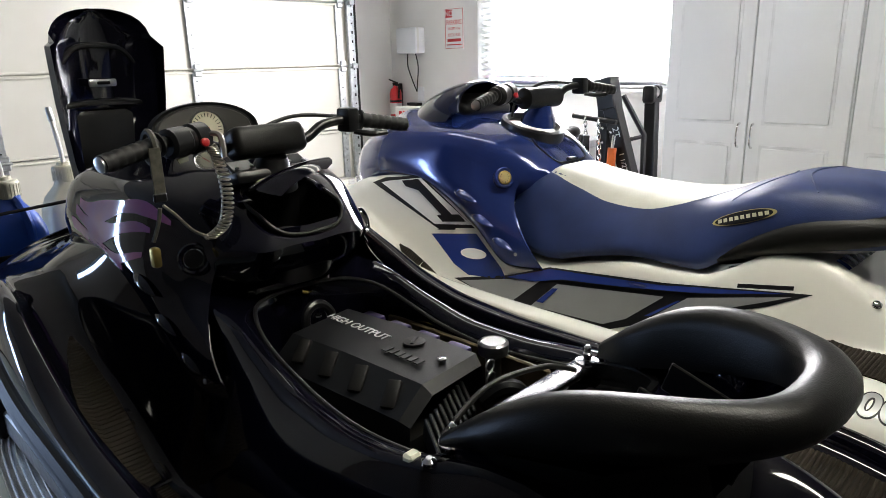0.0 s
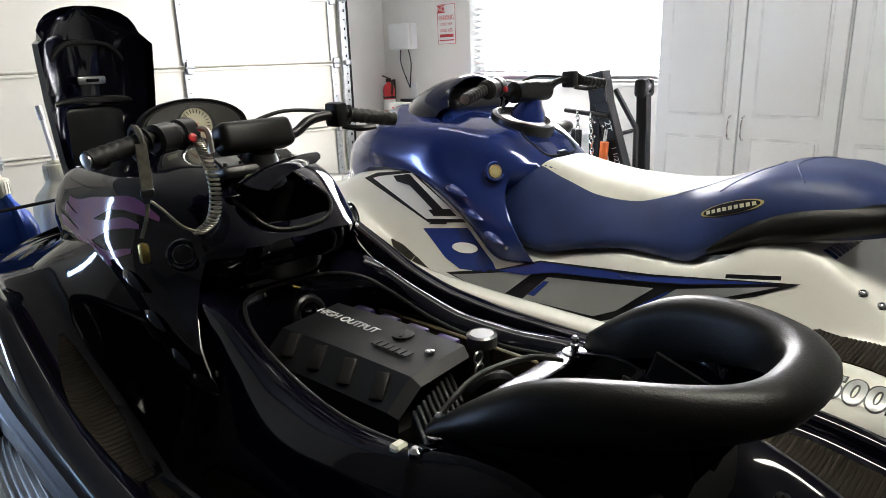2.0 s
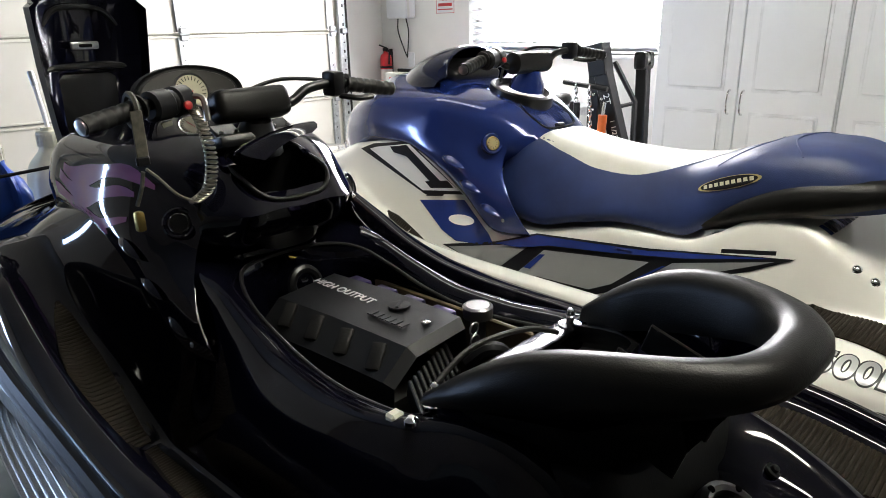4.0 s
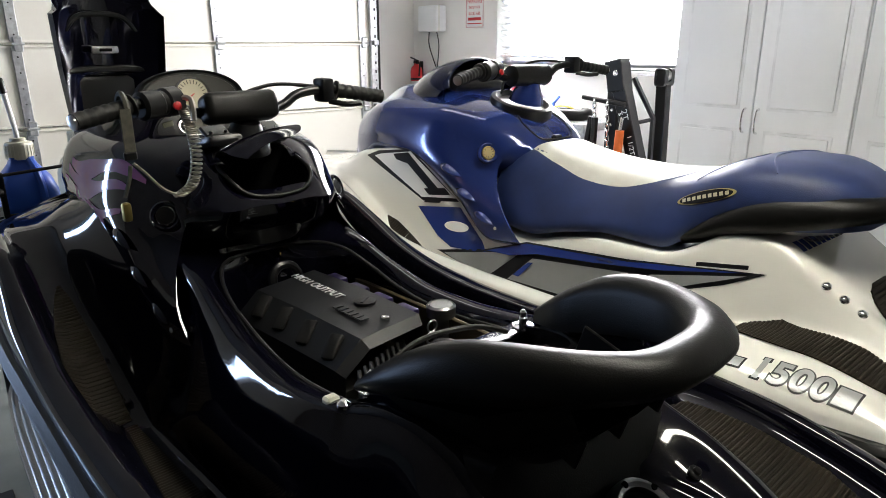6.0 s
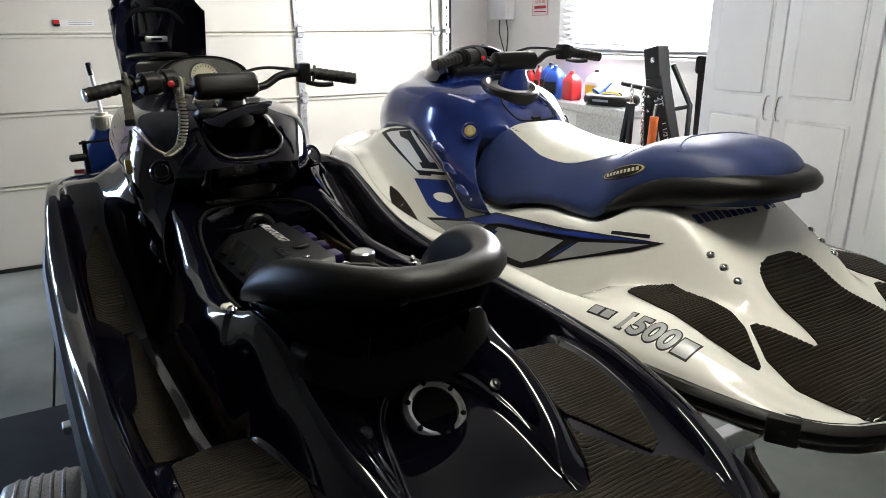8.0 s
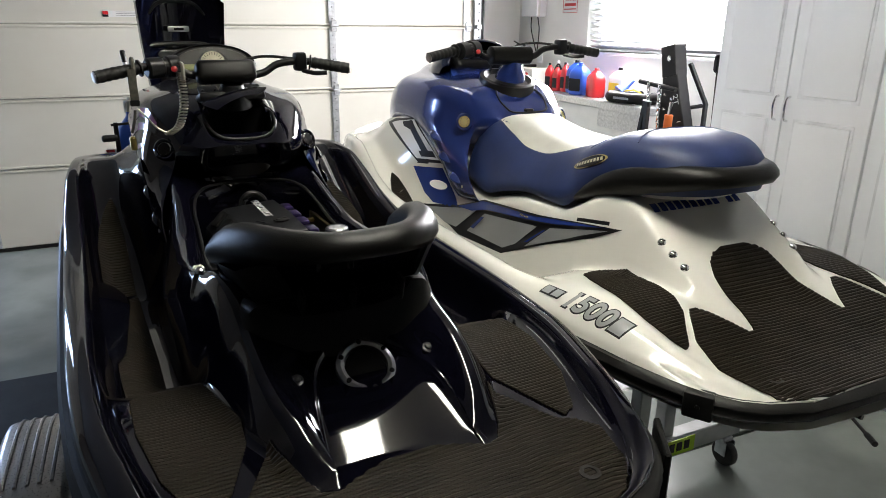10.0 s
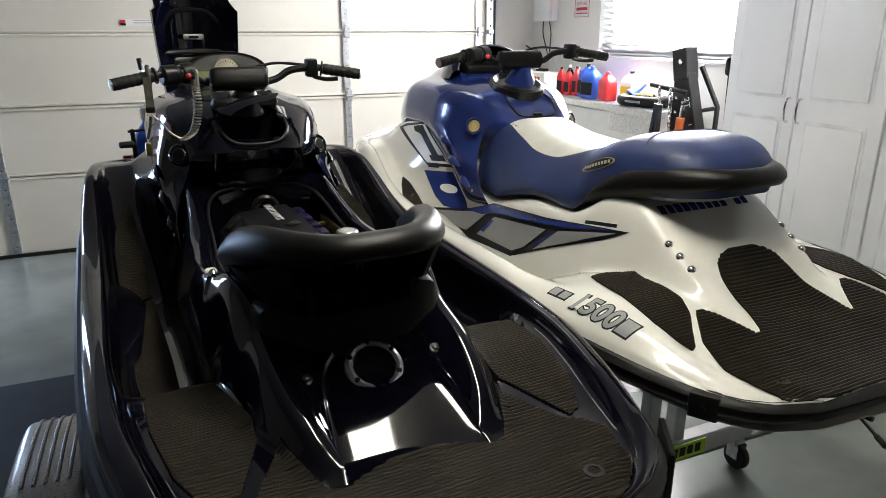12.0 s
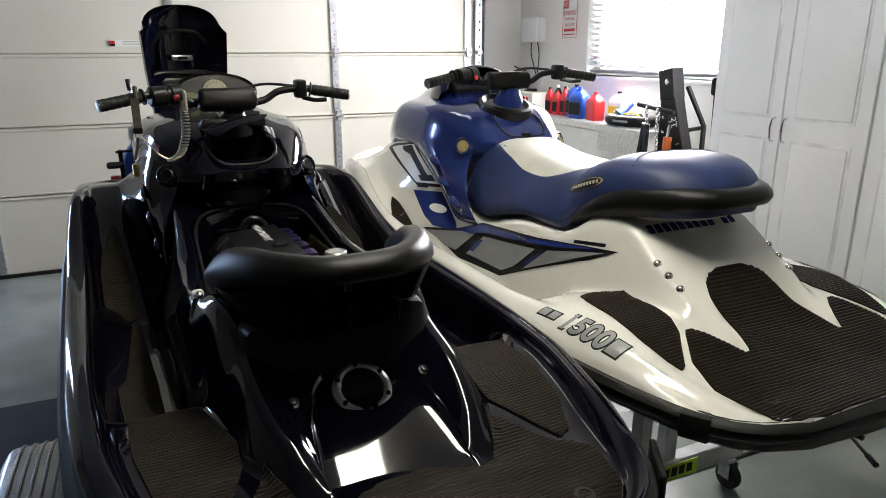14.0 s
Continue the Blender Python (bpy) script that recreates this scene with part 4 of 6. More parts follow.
    # model lettering on each gunwale: readable number, plain slanted blocks beside it
    for sgn in (-1, 1):
        d = Vector((0.14, sgn * 0.99, 0))
        o = Vector((-sgn * 0.99, 0.14, 0))
        at = Vector((sgn * 0.455, 0.417, 1.0))
        down = (-sgn * 0.1, 0, -1)
        put = lambda u0, u1, v0, v1: [at + d * (u0 + 0.22 * v0) + o * v0, at + d * (u1 + 0.22 * v0) + o * v0, at + d * (u1 + 0.22 * v1) + o * v1, at + d * (u0 + 0.22 * v1) + o * v1]
        blocks = ((-0.138, -0.112, 0.011), (-0.105, -0.08, 0.011), (0.092, 0.128, 0.02))
        for a, b, h in blocks:
            mark = part("model_mark", drape([put(a - 0.004, b + 0.004, -h - 0.004, h + 0.004)], tree, down, 0.0015, 0.012, 0.05), DECK, ski, "black-edged silver model mark", smooth=80)
            part("mark_pale", drape([put(a, b, -h, h)], tree, down, 0.0028, 0.012, 0.05), DECG, mark, smooth=80)
        draped_text("numeral_edge", "1500", 0.07, at + d * 0.008, d, o, tree, down, 0.0015, DECK, mark, 0.0055)
        draped_text("numeral_face", "1500", 0.07, at + d * 0.008, d, o, tree, down, 0.0028, DECG, mark, 0.0022)
        # three dome rivets beside the tail
        for k in range(3):
            y = 0.45 - 0.0375 * k
            hit, nor, _, _ = tree.ray_cast(Vector((sgn * (0.199 - 0.004 * k), y, 1.5)), Vector((0, 0, -1)))
            part("rivet", lathe([(0.011, -0.002), (0.0105, 0.003), (0.007, 0.007), (0.002, 0.0085)], facing(hit, (sgn * 0.35, -0.2, 0.9)), 14), CHROME, ski, "chrome dome rivet")
    # web address across the tail box as plain blue blocks
    blocks = []
    for k in range(12):
        a = -1.2 + 0.2 * k
        if k == 9:
            continue
        p = Vector((-0.165 + 0.026 * k, 0.45, 1.11))
        q = Vector((-0.145 + 0.026 * k, 0.45, 1.11))
        blocks.append([p, q, q + Vector((0.004, 0, 0.022)), p + Vector((0.004, 0, 0.022))])
    for quad in blocks:
        part("address_block", drape([quad], tree, (0, 1, -0.25), 0.003, 0.02, 0.1), DECB, ski)
    # windscreen visor, dash hood and hatch line in front of the seat
    rows = []
    for k in range(21):
        a = math.pi * k / 20
        c, q = math.cos(a), math.sin(a)
        rows.append(rounded([Vector((0.178 * c, 1.79 + 0.33 * q, 1.365 - 0.02 * q)), Vector((0.18 * c, 1.77 + 0.27 * q, 1.385 + 0.035 * q)), Vector((0.172 * c, 1.755 + 0.15 * q, 1.395 + 0.085 * q)), Vector((0.16 * c, 1.745 + 0.04 * q, 1.40 + 0.10 * q)), Vector((0.155 * c, 1.745 + 0.025 * q, 1.395 + 0.096 * q))], 2))
    bm = skin(rows)
    bmesh.ops.recalc_face_normals(bm, faces=bm.faces)
    bmesh.ops.solidify(bm, geom=bm.faces[:], thickness=0.004)
    part("visor", bm, SCREEN, ski, "dark smoked windscreen visor", smooth=70)
    part("dash", box(0, 1.80, 1.41, 0.24, 0.12, 0.05, 0.02, 3, m=pose(0, 0, 0, 25, 0, 0)), BLACKS, ski)
    part("collar", lathe([(0.112, -0.03), (0.108, 0.006), (0.094, 0.010), (0.08, -0.005)], facing((0, 1.55, 1.352), (0, -0.30, 1)), 28), BLACKS, ski, "black ring round the steering post")
    pts = []
    for x, y in ((-0.075, 1.50), (-0.095, 1.46), (-0.09, 1.41), (-0.06, 1.385), (0.06, 1.385), (0.09, 1.41), (0.095, 1.46), (0.075, 1.50)):
        hit, nor, _, _ = ctree.ray_cast(Vector((x, y, 1.7)), Vector((0, 0, -1)))
        pts.append(hit)
    part("hatch_seam", tube(bend(pts, 4), 0.004, 6), BLACKS, ski, "dark seam round the glovebox lid")
    part("hatch_latch", box(0.0, 1.39, 1.252, 0.035, 0.02, 0.012, 0.003), BLACKS, ski)
    part("bar_pad_marks", box(-0.02, 1.49, 1.478, 0.09, 0.012, 0.002, 0), DECW, ski, "pale worn lettering block on the bar pad")
    # bumper end caps at the stern corners
    for sgn in (-1, 1):
        cap = part("bumper_cap", box(0, 0, 0, 0.034, 0.06, 0.056, 0.006, 2, m=pose(sgn * 0.408, 0.09, 0.834, 0, 0, -sgn * 32)), RUBBER, ski, "moulded bumper end cap")
        part("cap_rivet", lathe([(0.006, 0), (0.005, 0.003), (0.002, 0.004)], facing((sgn * 0.4215, 0.0815, 0.834), (sgn * 0.85, -0.53, 0)), 10), BLACKS, cap)


def dress_black(ski, tree, ctree):
    # painted flames over the cowl flanks
    F = lambda pts, s: [Vector((-s * 0.45, y, z)) for y, z in pts]
    for s in (1, -1):
        wy = (s, 0.25, -0.2)
        flames = []
        for z0, a0, b0, ph in ((1.315, 1.50, 1.90, 0.2), (1.275, 1.56, 1.92, 1.2), (1.225, 1.58, 1.95, 2.4), (1.185, 1.66, 1.97, 0.6)):
            top, low = [], []
            for k in range(15):
                f = k / 14
                y = a0 + (b0 - a0) * f
                mid = z0 + 0.022 * math.sin(5.5 * f + ph) + 0.012 * f
                half = 0.004 + 0.017 * math.sin(math.pi * min(1.0, f * 0.8 + 0.02)) * (1 + 0.35 * math.sin(11 * f + ph))
                top.append((y, mid + half))
                low.append((y, mid - half))
            flames.append(top + low[::-1])
        part("flame_paint", drape([F(f, s) for f in flames], ctree, wy, 0.0012, 0.025), PURPLE if s == 1 else EMBER, ski, "purple flame paint" if s == 1 else "copper flame paint", smooth=80)
    # engine bay: tray, walls, engine
    part("bay_floor", box(0, 1.12, 0.745, 0.44, 0.68, 0.02, 0.004), BAY, ski)
    part("bay_liner", box(0.175, 1.15, 0.90, 0.01, 0.52, 0.22, 0.003), BAYW, ski, "amber fibreglass bay wall")
    side = [(XR(y) - 0.033, y, ZR(y) - 0.028) for y in (0.84, 0.9, 1.0, 1.1, 1.2, 1.3)] + [(0.155, 1.38, 1.085), (0.105, 1.445, 1.095)]
    loop = [(-x, y, z) for x, y, z in side] + [(0.0, 1.466, 1.095)] + side[::-1]
    part("bay_seal", tube(bend(loop, 3), 0.0045, 8), RUBBER, ski, "black rubber seal round the bay")
    eng = part("engine_cover", skin([[Vector((x, y, z)) for x, z in prof] for y, prof in (
        (0.955, ((-0.135, 0.93), (-0.13, 0.995), (-0.075, 1.035), (0.05, 1.045), (0.062, 0.96))),
        (0.975, ((-0.145, 0.93), (-0.138, 1.005), (-0.08, 1.05), (0.058, 1.06), (0.07, 0.96))),
        (1.18, ((-0.15, 0.93), (-0.142, 1.0), (-0.085, 1.05), (0.062, 1.06), (0.075, 0.96))),
        (1.36, ((-0.15, 0.93), (-0.142, 0.99), (-0.085, 1.04), (0.062, 1.052), (0.075, 0.96))),
        (1.385, ((-0.14, 0.92), (-0.13, 0.97), (-0.08, 1.01), (0.055, 1.02), (0.065, 0.95))))]), ENGP, ski, "dark grey plastic engine cover", smooth=25)
    part("cover_body", box(-0.04, 1.17, 0.90, 0.20, 0.40, 0.12, 0.012, 2), BAY, ski)
    for k in range(4):
        y = 1.02 + 0.09 * k
        part("cover_fin", box(-0.112, y, 1.028, 0.055, 0.03, 0.016, 0.006, 2, m=pose(0, 0, 0, 0, -38, 25)), BAY, eng)
    lettering("HIGH OUTPUT", 0.030, pose(0.0, 1.25, 1.0585, 1.5, 0, -90), DECW, eng, squeeze=0.95)
    marks = bmesh.new()
    for k in range(6):
        box(-0.035, 1.115 - 0.017 * k, 1.0595, 0.02, 0.012, 0.002, 0, bm=marks)
    part("raised_mark", marks, ENGP, eng, "raised maker lettering blocks")
    part("emblem", lathe([(0.022, 0), (0.022, 0.003), (0.014, 0.004)], pose(0.02, 1.10, 1.059), 20), BAY, eng, "round dark emblem recess")
    part("emblem_bar", box(0.02, 1.10, 1.0635, 0.034, 0.007, 0.003, 0.001, m=pose(0, 0, 0, 0, 0, 30)), ENGP, eng)
    for y, x in ((1.005, -0.002), (1.36, -0.02)):
        part("cover_bolt", lathe([(0.009, 0), (0.009, 0.004), (0.005, 0.006)], pose(x, y, 1.058), 12), CHROME, eng, "bright cover bolt")
    for k in range(4):
        part("coil_cap", box(0.088, 1.05 + 0.085 * k, 1.03, 0.03, 0.055, 0.03, 0.006, 2), PURPP, ski, "purple ignition coil cap")
    capt = part("catch_can", lathe([(0.016, -0.07), (0.016, -0.005), (0.03, 0.0), (0.031, 0.022), (0.027, 0.026), (0.026, 0.022)], pose(0.145, 1.006, 1.022), 20), STEEL, ski, "polished breather filter")
    part("cap_top", lathe([(0.025, 0.022), (0.024, 0.025)], pose(0.145, 1.006, 1.022), 20), DECG, capt)
    part("breather_elbow", tube(bend([(0.145, 1.006, 0.97), (0.14, 1.0, 0.94), (0.10, 0.985, 0.93)]), 0.014, 10), BLACKS, ski)
    for k in range(9):
        part("fin_block", box(-0.135 + 0.017 * k, 0.90 + 0.006 * k, 0.99, 0.007, 0.075, 0.045, 0.002, m=pose(0, 0, 0, 18, 0, -28)), BLACKS, ski, "finned black rectifier")
    part("ribbed_hose", tube(bend([(-0.155, 1.24, 0.95), (-0.165, 1.12, 0.94), (-0.16, 1.0, 0.93), (-0.14, 0.93, 0.95)], 10), [0.017 + 0.0025 * (k % 2) for k in range(31)], 10), BLACKS, ski, "ribbed black hose")
    part("hose", tube(bend([(0.03, 0.93, 0.99), (0.05, 0.90, 1.02), (0.08, 0.885, 1.0), (0.10, 0.88, 0.93)]), 0.016, 10), BLACKS, ski)
    for p in ((0.06, 0.94, 1.02), (0.075, 0.955, 1.035)):
        part("hose_clamp", tube([(p[0] + 0.012 * math.cos(a), p[1], p[2] + 0.012 * math.sin(a)) for a in [2 * math.pi * k / 12 for k in range(13)]], 0.0022, 6), STEEL, ski)
    ring = [(0.01 + 0.035 * math.cos(a), 1.40 + 0.01 * math.sin(a), 1.03 + 0.035 * math.sin(a)) for a in [2 * math.pi * k / 20 for k in range(21)]]
    part("intake_ring", tube(ring, 0.011, 8), BLACKS, ski)
    part("bay_bracket", tube(bend([(0.165, 1.3, 0.99), (0.13, 1.26, 1.0), (0.12, 1.24, 0.99)]), 0.007, 8), BRASS, ski)
    part("bay_cable", tube(bend([(-0.15, 0.86, 1.03), (-0.05, 0.855, 1.075), (0.05, 0.82, 1.085), (0.12, 0.80, 1.06)]), 0.005, 8), RUBBER, ski)
    # cross strap behind the engine, latch pins
    part("rear_tray", box(0, 0.79, 0.985, 0.36, 0.12, 0.05, 0.015, 2), BAY, ski)
    strap = part("seat_bracket", box(0.0, 0.815, 1.045, 0.37, 0.045, 0.012, 0.004, 2), DSTEEL, ski, "satin metal seat bracket")
    for sgn in (-1, 1):
        m = pose(sgn * 0.178, 0.812, 1.05)
        part("latch_pin", lathe([(0.021, 0), (0.021, 0.003), (0.008, 0.004), (0.008, 0.018), (0.0055, 0.02), (0.0065, 0.024), (0.0065, 0.03), (0.003, 0.034)], m, 14), CHROME, ski, "seat latch pin on a washer")
    part("nylon_block", box(-0.236, 0.836, 1.045, 0.024, 0.02, 0.016, 0.004), WHITEJ, ski, "pale nylon clip")
    part("bolt", lathe([(0.011, 0), (0.011, 0.006), (0.005, 0.011)], pose(-0.237, 0.80, 1.05), 12), CHROME, ski)
    # hollow behind the seat bracket, inside the rail
    tray = []
    for y, hw, z in ((0.78, 0.17, 1.02), (0.70, 0.18, 1.03), (0.55, 0.17, 1.06), (0.46, 0.12, 1.10)):
        tray.append([Vector((x, y, z + h)) for x, h in ((-hw - 0.035, 0.07), (-hw, 0.0), (0, -0.01), (hw, 0.0), (hw + 0.035, 0.07))])
    part("rail_tray", skin(tray), BLACKM, ski, smooth=60)
    for x in (-0.10, 0.0, 0.10):
        part("tray_rib", box(x, 0.55, 1.09, 0.006, 0.16, 0.05, 0.002, m=pose(0, 0, 0, 18, 0, 0)), BLACKM, ski)
    line = bend([(0.165, 0.81, 1.045), (0.168, 0.72, 1.058), (0.15, 0.665, 1.064), (0.11, 0.648, 1.066), (0.0, 0.645, 1.066), (-0.11, 0.648, 1.066), (-0.15, 0.665, 1.064), (-0.168, 0.72, 1.058), (-0.165, 0.81, 1.045)], 5)
    bm = skin([[p + Vector((0, 0, -0.018)), p + Vector((0, 0, 0.016)), p + Vector((-0.1 * p.x, 0.008, 0.018))] for p in line])
    bmesh.ops.solidify(bm, geom=bm.faces[:], thickness=0.003)
    part("latch_frame", bm, DSTEEL, ski, "bent polished latch frame", smooth=50)
    for x, y in ((0.19, 0.72), (0.15, 0.60), (-0.1, 0.62)):
        part("bolt", lathe([(0.009, 0), (0.009, 0.004), (0.004, 0.008)], pose(x, y, 1.055), 10), STEEL, ski)
    rail_pedestal(ski, BLACKM, 0.05)
    # moulded panel that closes the tail under the rail
    rows = []
    for k in range(25):
        a = math.pi * k / 24
        c, q = math.cos(a), math.sin(a)
        x = math.copysign(abs(c) ** 0.55, c)
        top = 0.78 - 0.35 * q ** 0.78
        low = 0.78 - 0.245 * q ** 0.7
        rows.append([Vector((0.205 * x, top, RB(top) + 0.004)), Vector((0.20 * x, (top + low) / 2 + 0.006, (RB(top) + 1.0) / 2 + 0.01)), Vector((0.21 * x, low, 0.99))])
    part("tail_panel", skin(rows), BLACKP, ski, "glossy black panel under the rail", smooth=60)
    # exhaust outlet in the tail and its bolts
    hit, nor, _, _ = tree.ray_cast(Vector((0.0, 0.435, 1.4)), Vector((0, 0, -1)))
    n = Vector((0, -0.5, 0.75)).normalized()
    ex = part("exhaust_outlet", lathe([(0.058, -0.02), (0.058, 0.012), (0.05, 0.017), (0.043, 0.014), (0.041, -0.005)], facing(hit, n), 28), STEEL, ski, "polished exhaust outlet ring")
    # disc over the ring, coloured near-black for the shade of a deep bore
    part("bore_shade", lathe([(0.0395, 0.003), (0.0395, 0.0045)], facing(hit, n), 24), DARKHOLE, ex)
    for k in range(6):
        a = math.pi * (k + 0.5) / 3
        part("ring_bolt", lathe([(0.005, 0.012), (0.005, 0.018), (0.0025, 0.018)], facing(hit, n) @ pose(0.05 * math.cos(a), 0.05 * math.sin(a), 0), 8), DARKHOLE, ex)
    for x, y in ((0.0, 0.517), (0.132, 0.43), (-0.137, 0.42)):
        hit, nor, _, _ = tree.ray_cast(Vector((x, y, 1.4)), Vector((0, 0, -1)))
        part("tail_bolt", lathe([(0.011, -0.002), (0.012, 0.003), (0.007, 0.004), (0.006, 0.009), (0.002, 0.01)], facing(hit, (0, -0.5, 0.8)), 12), BLACKS, ski)
    # gauge cluster
    cl = part("instrument_pod", lathe([(0.0, -0.06), (0.09, -0.05), (0.135, -0.01), (0.145, 0.0), (0.138, 0.012), (0.128, 0.004), (0.0, 0.003)], facing((-0.005, 1.80, 1.435), (0, -0.97, 0.22)) @ Matrix.Diagonal((1, 0.46, 1, 1)), 36), BLACKS, ski, "black gauge cluster with a round dial", smooth=30)
    cm = facing((-0.005, 1.80, 1.435), (0, -0.97, 0.22))
    part("cluster_glass", lathe([(0.122, 0.005), (0.12, 0.007)], cm @ Matrix.Diagonal((1, 0.44, 1, 1)), 36), material("cluster_face", (0.03, 0.028, 0.025), 0.35), cl)
    part("dial_ring", lathe([(0.047, 0.006), (0.046, 0.012), (0.041, 0.012), (0.04, 0.008)], cm, 30), CHROME, cl)
    part("dial", lathe([(0.041, 0.008), (0.041, 0.0095)], cm, 30), CREAM, cl, "pale speedometer dial")
    for k in range(19):
        a = math.radians(-40 + 260 * k / 18)
        part("tick", box(0, 0, 0, 0.0016, 0.009, 0.001, 0, m=cm @ Matrix.Translation((0.033 * math.cos(a), 0.033 * math.sin(a), 0.0105)) @ pose(0, 0, 0, 0, 0, math.degrees(a) - 90)), DECK, cl)
    part("needle", box(0, 0, 0, 0.0025, 0.03, 0.0015, 0, m=cm @ Matrix.Translation((-0.008, -0.006, 0.012)) @ pose(0, 0, 0, 0, 0, 125)), RED, cl)
    part("small_display", box(0, 0, 0, 0.036, 0.022, 0.003, 0.001, m=cm @ Matrix.Translation((-0.078, -0.012, 0.008))), LCD, cl, "small olive display")
    # dash panel, trip meter, open glovebox with raised lid
    part("dash_panel", box(-0.005, 1.545, 1.345, 0.20, 0.12, 0.03, 0.012, 2, m=pose(0, 0, 0, -12, 0, 0)), BLACKS, ski)
    for x in (-0.07, 0.06):
        plate = part("clamp_plate", box(x, 1.53, 1.372, 0.06, 0.045, 0.01, 0.004, m=pose(0, 0, 0, 25, 0, 0)), BLACKS, ski)
        for d in (-0.018, 0.018):
            part("screw", lathe([(0.004, 0), (0.004, 0.004), (0.002, 0.005)], facing((x + d, 1.515, 1.372), (0, -0.4, 0.9)), 8), STEEL, plate)
    part("trip_meter", box(-0.03, 1.495, 1.345, 0.062, 0.022, 0.036, 0.006, 2, m=pose(0, 0, 0, -35, 0, -8)), LCD, ski, "small olive trip meter")
    gb = bmesh.new()
    rows = []
    for f, y, z in ((1.0, 1.0, 0.0), (0.97, 0.97, -0.05), (0.9, 0.9, -0.12)):
        ring = []
        for k in range(28):
            a = 2 * math.pi * k / 28
            ring.append(Vector((0.102 * f * math.copysign(abs(math.cos(a)) ** 0.6, math.cos(a)), 1.45 + 0.075 * f * math.copysign(abs(math.sin(a)) ** 0.6, math.sin(a)) + 0.3 * -z, CZT(1.45 + 0.075 * math.sin(a)) + 0.004 + z)))
        rows.append(ring)
    skin(rows, gb, close=True)
    gb.faces.new([gb.verts.new(p) for p in rows[-1]])
    part("glovebox", gb, BLACKS, ski, "open black glovebox", smooth=60)
    part("glovebox_rim", tube(rows[0] + rows[0][:1], 0.005, 8), BLACKM, ski)
    rows = []
    for k in range(9):
        v = k / 8
        hw = 0.095 * math.sqrt(max(0.02, 1 - (0.85 * abs(2 * v - 1)) ** 3))
        for_y, for_z = 1.475 - 0.10 * v, 1.345 + 0.006 * v + 0.02 * math.sin(math.pi * v)
        rows.append([Vector((-0.015 + hw * (j / 5 - 1), for_y, for_z + 0.010 * (1 - (j / 5 - 1) ** 2) - 0.002 + 0.02 * (j / 5 - 1))) for j in range(11)])
    bm = skin(rows)
    bmesh.ops.solidify(bm, geom=bm.faces[:], thickness=0.012)
    part("glovebox_lid", bm, BLACKP, ski, "raised black glovebox lid", smooth=60)
    # raised front hood, underside towards the stern
    hm = pose(-0.037, 2.35, 1.10, 3, 0, 11)
    def hood_rows(depth, inset=0.0):
        out = []
        for v, hw, y in ((0.0, 0.095, 0.0), (0.12, 0.115, -0.004), (0.35, 0.145, -0.006), (0.6, 0.162, -0.008), (0.83, 0.170, -0.01), (0.845, 0.157, -0.01), (0.88, 0.152, -0.01), (0.915, 0.14, -0.01), (0.942, 0.123, -0.01), (0.962, 0.10, -0.01), (0.976, 0.07, -0.01), (0.984, 0.035, -0.01), (0.986, 0.008, -0.01)):
            out.append([hm @ Vector(((hw - inset) * t, y + depth * (1 - t * t) - (0.035 if abs(t) == 1 and v < 0.88 else 0), v * 0.66)) for t in (-1, -0.98, -0.7, -0.35, 0, 0.35, 0.7, 0.98, 1)])
        return out
    bm = skin(hood_rows(0.05))
    bmesh.ops.solidify(bm, geom=bm.faces[:], thickness=0.008)
    hood = part("hood", bm, BLACKP, ski, "raised glossy black front hood", smooth=50)
    lip = [hm @ Vector((x, 0.022, z)) for x, z in ((-0.10, 0.06), (-0.125, 0.30), (-0.125, 0.36), (-0.10, 0.385), (0.10, 0.385), (0.125, 0.36), (0.125, 0.30), (0.10, 0.06))]
    part("hood_seal", tube(bend(lip, 4), 0.009, 8), BLACKS, hood)
    part("inner_panel", box(0, 0, 0, 0.21, 0.02, 0.32, 0.02, 2, m=hm @ pose(0, 0.035, 0.21)), BLACKS, hood)
    part("upper_rib", tube(bend([hm @ Vector((x, 0.025, z)) for x, z in ((-0.11, 0.50), (-0.06, 0.545), (0.06, 0.545), (0.11, 0.50))], 5), 0.008, 8), BLACKS, hood)
    part("latch_plate", box(0, 0, 0, 0.085, 0.01, 0.022, 0.005, 2, m=hm @ pose(0, 0.018, 0.445)), STEEL, hood, "steel latch plate")
    # solid plate coloured as the shade in the latch slot
    part("latch_slot_shade", box(0, 0, 0, 0.04, 0.012, 0.009, 0.002, m=hm @ pose(0, 0.0165, 0.445)), DARKHOLE, hood)
    # kill-switch lanyard: strap, coil, whistle
    st = part("lanyard_strap", box(-0.282, 1.452, 1.40, 0.022, 0.004, 0.085, 0.001), WEBBING, ski, "olive webbing lanyard strap")
    loop = [(-0.275 + 0.0, 1.487 + 0.026 * math.cos(a), 1.44 + 0.03 * math.sin(a)) for a in [2 * math.pi * k / 14 for k in range(15)]]
    part("strap_loop", tube(loop, 0.006, 6), WEBBING, st)
    part("buckle", box(-0.283, 1.452, 1.35, 0.026, 0.008, 0.018, 0.003), BLACKS, st)
    part("cord", tube(bend([(-0.285, 1.455, 1.33), (-0.29, 1.46, 1.30), (-0.30, 1.47, 1.265)], 4), 0.004, 6), WEBBING, st)
    part("whistle", box(-0.301, 1.468, 1.235, 0.018, 0.02, 0.04, 0.006, 2), BRASS, ski, "brass-coloured safety whistle")
    base = bend([(-0.148, 1.50, 1.43), (-0.15, 1.47, 1.40), (-0.155, 1.44, 1.34), (-0.175, 1.425, 1.285), (-0.205, 1.43, 1.262)], 10)
